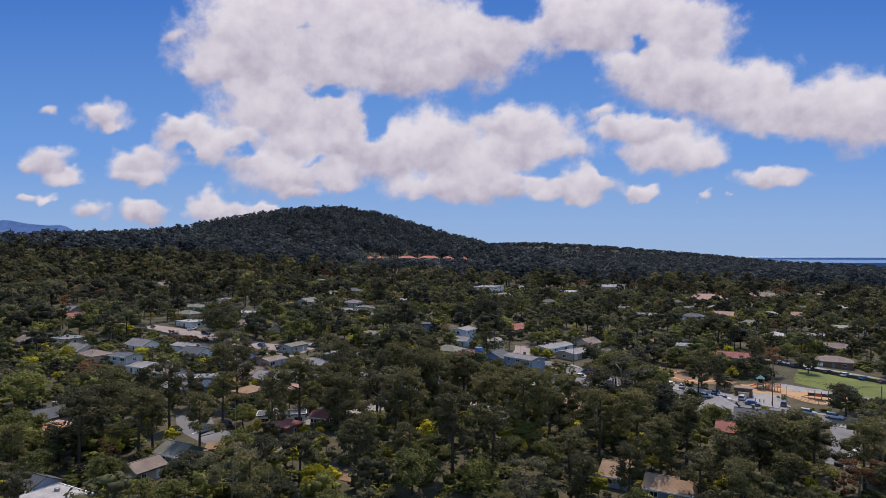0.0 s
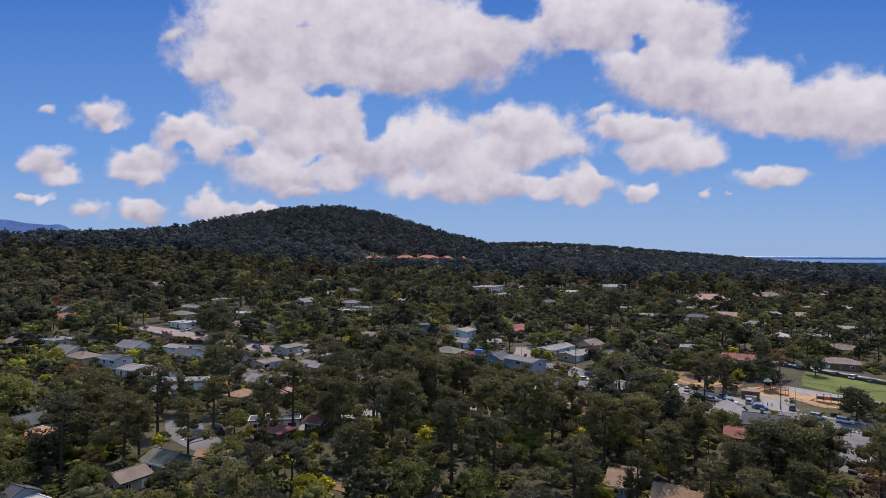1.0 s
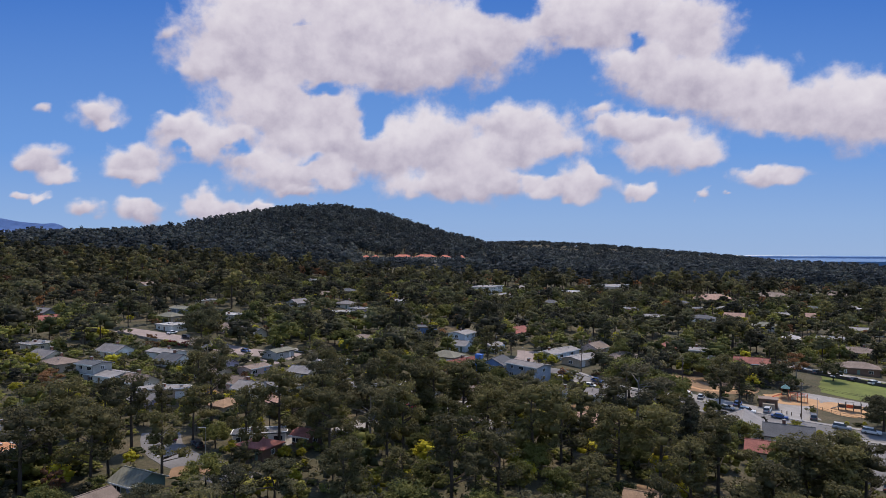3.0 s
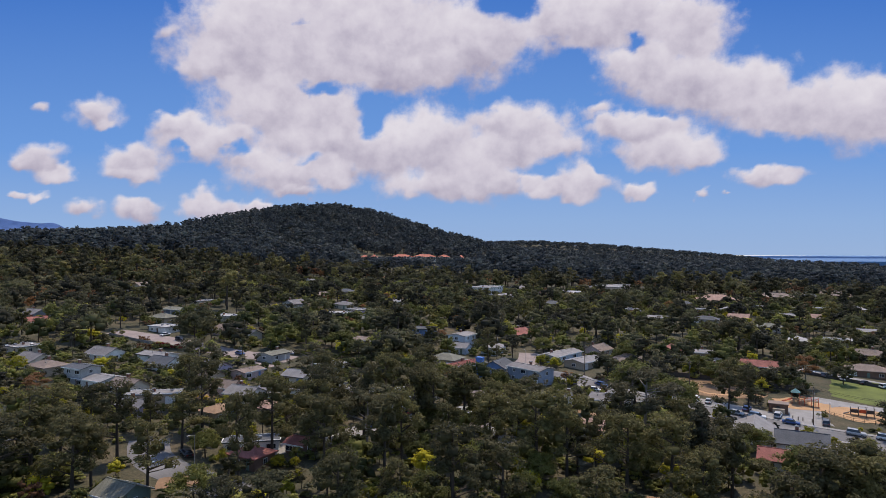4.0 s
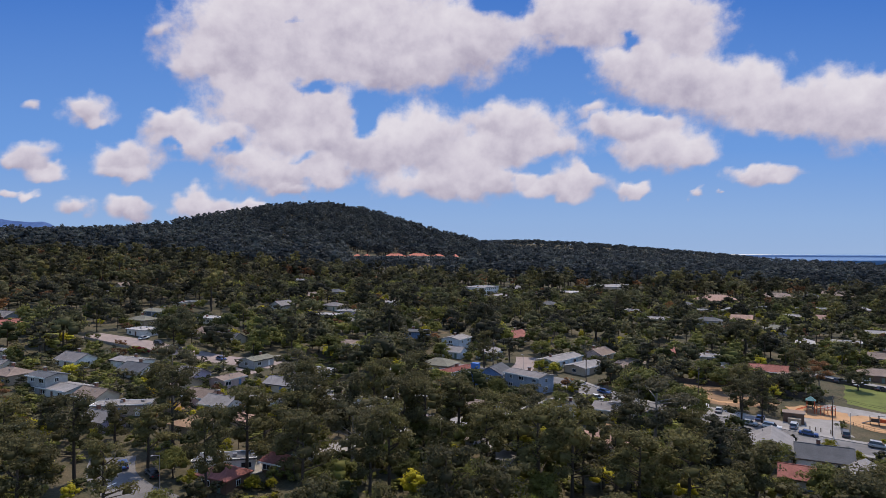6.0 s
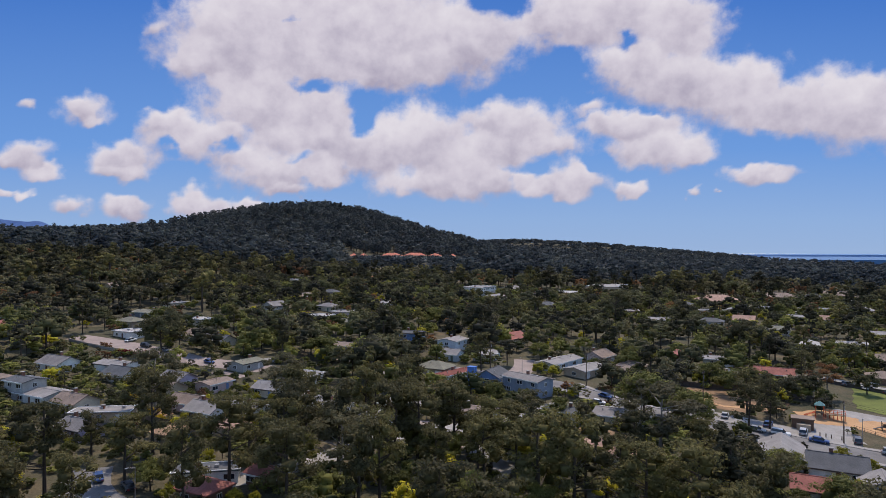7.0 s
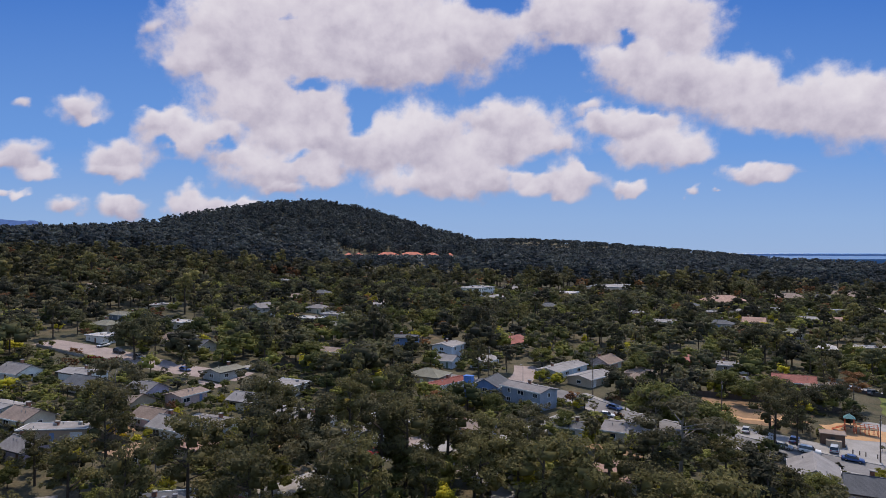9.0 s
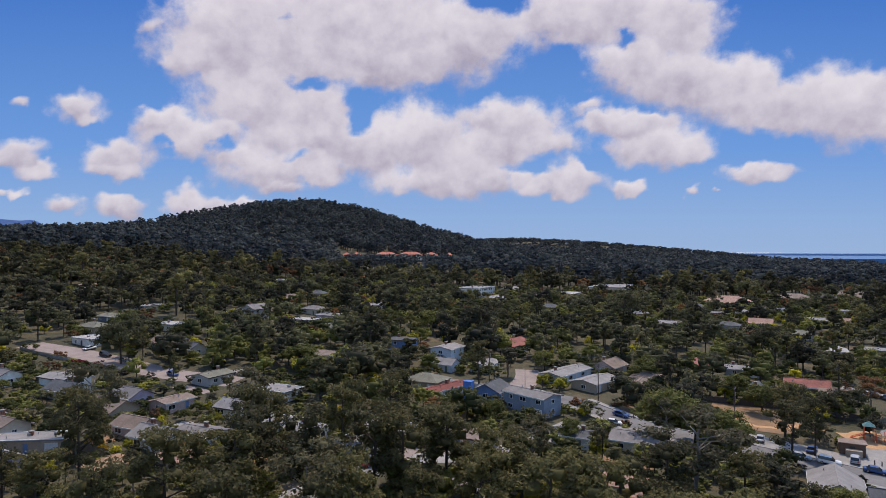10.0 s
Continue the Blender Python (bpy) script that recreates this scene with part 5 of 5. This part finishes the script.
# ---- park ----
def play_tower(x, y):
    ob = thing("playground_tower", on_ground(x, y, -29, 0.1), "red climbing frame with a teal pyramid roof on sand", "playground", "play equipment")
    for px in (-1, 1):
        for py in (-1, 1):
            part("post", rod(bmesh.new(), (px, py, -0.3), (px, py, 4.0), 0.07), PLAY_RED, ob)
    bm = bmesh.new()
    ring = [bm.verts.new(p) for p in ((-1.35, -1.35, 3.7), (1.35, -1.35, 3.7), (1.35, 1.35, 3.7), (-1.35, 1.35, 3.7))]
    apex = bm.verts.new((0, 0, 4.9))
    bm.faces.new(ring[::-1])
    for i in range(4):
        bm.faces.new((ring[i], ring[(i + 1) % 4], apex))
    part("roof", bm, PLAY_TEAL, ob, "teal pyramid roof")
    part("deck", box(bmesh.new(), -1.1, 1.1, -1.1, 1.1, 1.5, 1.62), WOOD, ob)
    part("deck", box(bmesh.new(), 1.4, 6.4, -1.0, 1.0, 1.2, 1.32), WOOD, ob)
    for i in range(6):
        for py in (-1, 1):
            part("post", rod(bmesh.new(), (1.5 + i * 0.96, py, -0.3), (1.5 + i * 0.96, py, 2.3), 0.06), PLAY_RED, ob)
    for py in (-1, 1):
        for z in (1.8, 2.25):
            part("rail", rod(bmesh.new(), (1.4, py, z), (6.4, py, z), 0.05), PLAY_RED, ob)
    bm = bmesh.new()
    prism(bm, [(-1.0, -0.4, 1.6), (-1.0, 0.4, 1.6), (-4.0, 0.4, 0.25), (-4.0, -0.4, 0.25)], 0.08)
    part("slide", bm, PLAY_RED, ob)
    for py in (-0.42, 0.42):
        part("slide_rim", rod(bmesh.new(), (-1.0, py, 1.75), (-4.0, py, 0.4), 0.06), PLAY_RED, ob)


def play_castle(x, y):
    ob = thing("playground_castle", on_ground(x, y, -29, 0.1), "dark grey play structure with slides and red rails on sand", "playground", "play equipment")
    for i in range(4):
        for py in (-1.1, 1.1):
            part("post", rod(bmesh.new(), (-3 + 2 * i, py, -0.3), (-3 + 2 * i, py, 2.4 + 0.5 * (i % 2)), 0.08), DARK_TRIM, ob)
    for i in range(3):
        part("panel", box(bmesh.new(), -2.9 + 2 * i, -1.1 + 2 * i, -1.15, -1.05, 1.1, 2.1, 0.03), DARK_TRIM if i != 1 else PLAY_RED, ob)
        part("deck", box(bmesh.new(), -2.95 + 2 * i, -1.05 + 2 * i, -1.0, 1.0, 1.0, 1.1), STEEL, ob)
    for s in (-1, 1):
        bm = prism(bmesh.new(), [(s * 3.0, -0.5, 1.1), (s * 3.0, 0.5, 1.1), (s * 5.2, 0.5, 0.2), (s * 5.2, -0.5, 0.2)], 0.1)
        part("slide", bm, DARK_TRIM, ob)
    part("canopy", box(bmesh.new(), -1.2, 1.2, -1.4, 1.4, 2.95, 3.05, 0.03), CONCRETE, ob)


play_tower(113.0, 227.0)
play_castle(127.0, 216.0)
ob = thing("hut", on_ground(103.0, 218.5, -29), "small brown park hut with a flat grey roof", "hut")
part("wall", box(bmesh.new(), -2.6, 2.6, -1.9, 1.9, -0.5, 2.6, 0.03), WALLS["brown"], ob)
part("roof", box(bmesh.new(), -2.9, 2.9, -2.2, 2.2, 2.6, 2.8, 0.03), ROOFS["brown"], ob)
part("door", box(bmesh.new(), -0.5, 0.5, -1.96, -1.88, 0.0, 2.05), DARK_TRIM, ob)
part("lean_to", box(bmesh.new(), -1.5, 1.8, -3.6, -1.95, -0.5, 1.5, 0.03), WALLS["tan"], ob)
for x, y in ((103.5, 211.5), (104.6, 210.7), (105.6, 210.0), (107.6, 208.8)):
    ob = thing("bollard", on_ground(x, y), "short dark brown wooden bollard on the path", "bollard", "bollards at the park gate")
    part("post", rod(bmesh.new(), (0, 0, -0.2), (0, 0, 1.0), 0.13, 0.12), POLE_WOOD, ob)
    part("cap", rod(bmesh.new(), (0, 0, 1.0), (0, 0, 1.07), 0.14, 0.08), DARK_TRIM, ob)


def fence(pts, h, material, label, boards=True):
    """A fence along a line: posts, rails and boards."""
    ob = thing("fence", pose(pts[0][0], pts[0][1], float(height(*pts[0]))), label, "fence", "fences")
    inv = ob.matrix_world.inverted()
    for (x0, y0), (x1, y1) in zip(pts, pts[1:]):
        n = max(1, round(math.hypot(x1 - x0, y1 - y0) / 2.4))
        for i in range(n):
            a, b = (Vector((x0 + (x1 - x0) * k / n, y0 + (y1 - y0) * k / n, 0)) for k in (i, i + 1))
            a.z, b.z = float(height(a.x, a.y)), float(height(b.x, b.y))
            a, b = inv @ a, inv @ b
            part("post", rod(bmesh.new(), a - Vector((0, 0, 0.2)), a + Vector((0, 0, h + 0.1)), 0.06, sides=6), material, ob)
            if boards:
                d = (b - a).normalized().cross(Vector((0, 0, 1))) * 0.025
                bm = bmesh.new()
                lo = [bm.verts.new(p + s + Vector((0, 0, 0.05))) for p, s in ((a, -d), (b, -d), (b, d), (a, d))]
                hi = [bm.verts.new(p + s + Vector((0, 0, h))) for p, s in ((a, -d), (b, -d), (b, d), (a, d))]
                bm.faces.new(hi)
                for k in range(4):
                    bm.faces.new((lo[k], lo[(k + 1) % 4], hi[(k + 1) % 4], hi[k]))
                part("panel", bm, material, ob)
            else:
                for z in (h * 0.45, h * 0.95):
                    part("rail", rod(bmesh.new(), a + Vector((0, 0, z)), b + Vector((0, 0, z)), 0.04, sides=6), material, ob)


fence([(136, 271), (152, 255), (168, 237), (181, 221)], 1.3, DARK_TRIM, "dark fence between the lawn and the car park")
fence([(82, 257), (104, 250), (122, 241)], 1.8, DARK_TRIM, "tall dark fence along the edge of the park")
fence([(117, 218), (121, 211), (128, 207), (134, 208), (139, 216)], 1.0, WOOD, "low brown rail fence round the sand pit", False)
fence([(56, 246), (66, 238), (76, 230)], 1.2, WOOD, "low brown wooden fence beside the street")
fence([(-118, 236), (-104, 229), (-92, 222)], 1.7, WOOD, "weathered brown wooden garden fence")
fence([(-84, 214), (-72, 207), (-60, 202)], 1.7, WOOD, "weathered brown wooden garden fence")
fence([(-140, 296), (-126, 288), (-116, 283)], 1.0, CONCRETE, "pale low wall along the square")
fence([(62, 264), (74, 258), (82, 250)], 1.7, WOOD, "weathered brown wooden garden fence")
fence([(20, 246), (12, 234), (8, 226)], 1.7, WOOD, "weathered brown wooden garden fence")

ob = thing("blue_chimney_tower", on_ground(13.5, 240.0, -29), "tall flat-topped bright blue painted chimney tower", "tower")
part("shaft", box(bmesh.new(), -1.2, 1.2, -0.9, 0.9, -0.5, 8.2, 0.04), WALLS["vividblue"], ob)
part("coping", box(bmesh.new(), -1.3, 1.3, -1.0, 1.0, 8.2, 8.4, 0.03), WALLS["vividblue"], ob)


def hedge(name, x, y, turn, w, h, material, label, category):
    """A clipped or flowering hedge of leafy clumps."""
    r = np.random.default_rng(int(abs(x) * 3 + y))
    n = int(w * 3)
    c = np.stack([r.uniform(-w / 2, w / 2, n), r.uniform(-0.7, 0.7, n), r.uniform(0.3, h * 0.75, n)], 1)
    rad = r.uniform(0.4, 0.7, n)
    v, f = quads(r, c, rad, 40, 0.16, 0.8)
    v2, f2 = cores(r, c, rad, 0.8)
    ob = thing(name, on_ground(x, y, turn), label, category, "hedges")
    part("leaves", mesh_of("leaves", np.concatenate([v, v2]), np.concatenate([f, f2 + len(v)]), [material]), None, ob)


hedge("hedge", -106.0, 276.0, -12, 11, 2.8, CRIMSON, "low red flowering hedge beside the square", "hedge")
hedge("hedge", -122.0, 289.0, -20, 6, 2.0, RUST, "rounded brownish hedge at the square", "hedge")
hedge("hedge", -137.0, 297.0, 10, 5, 2.4, ROUND, "clipped green hedge beside the pavement", "hedge")
for x, y, w in ((-71, 210, 5), (-67, 207, 5), (-78, 193, 4), (-98, 190, 6), (-81, 222, 4), (-20, 236, 3)):
    hedge("hedge", x, y, -29, w, 2.6, GOLD, "yellow flowering shrub in a garden", "shrub")
for x, y, w in ((64, 243, 4), (57, 249, 4), (-101, 196, 6), (70, 239, 3)):
    hedge("hedge", x, y, -29, w, 1.6, RUST, "dry brownish garden shrub", "shrub")
# road marking at the street corner
bm = prism(bmesh.new(), [(-63.6, 161.6, 0), (-63.2, 161.5, 0), (-62.0, 164.4, 0), (-62.4, 164.5, 0)], 0.004)
for v in bm.verts:
    v.co.z += float(height(v.co.x, v.co.y)) + 0.075
tagged(new("trim_line", mesh_bm("road_line", bm, LINE)), "short white line painted on the asphalt", "road marking", kind="structure")
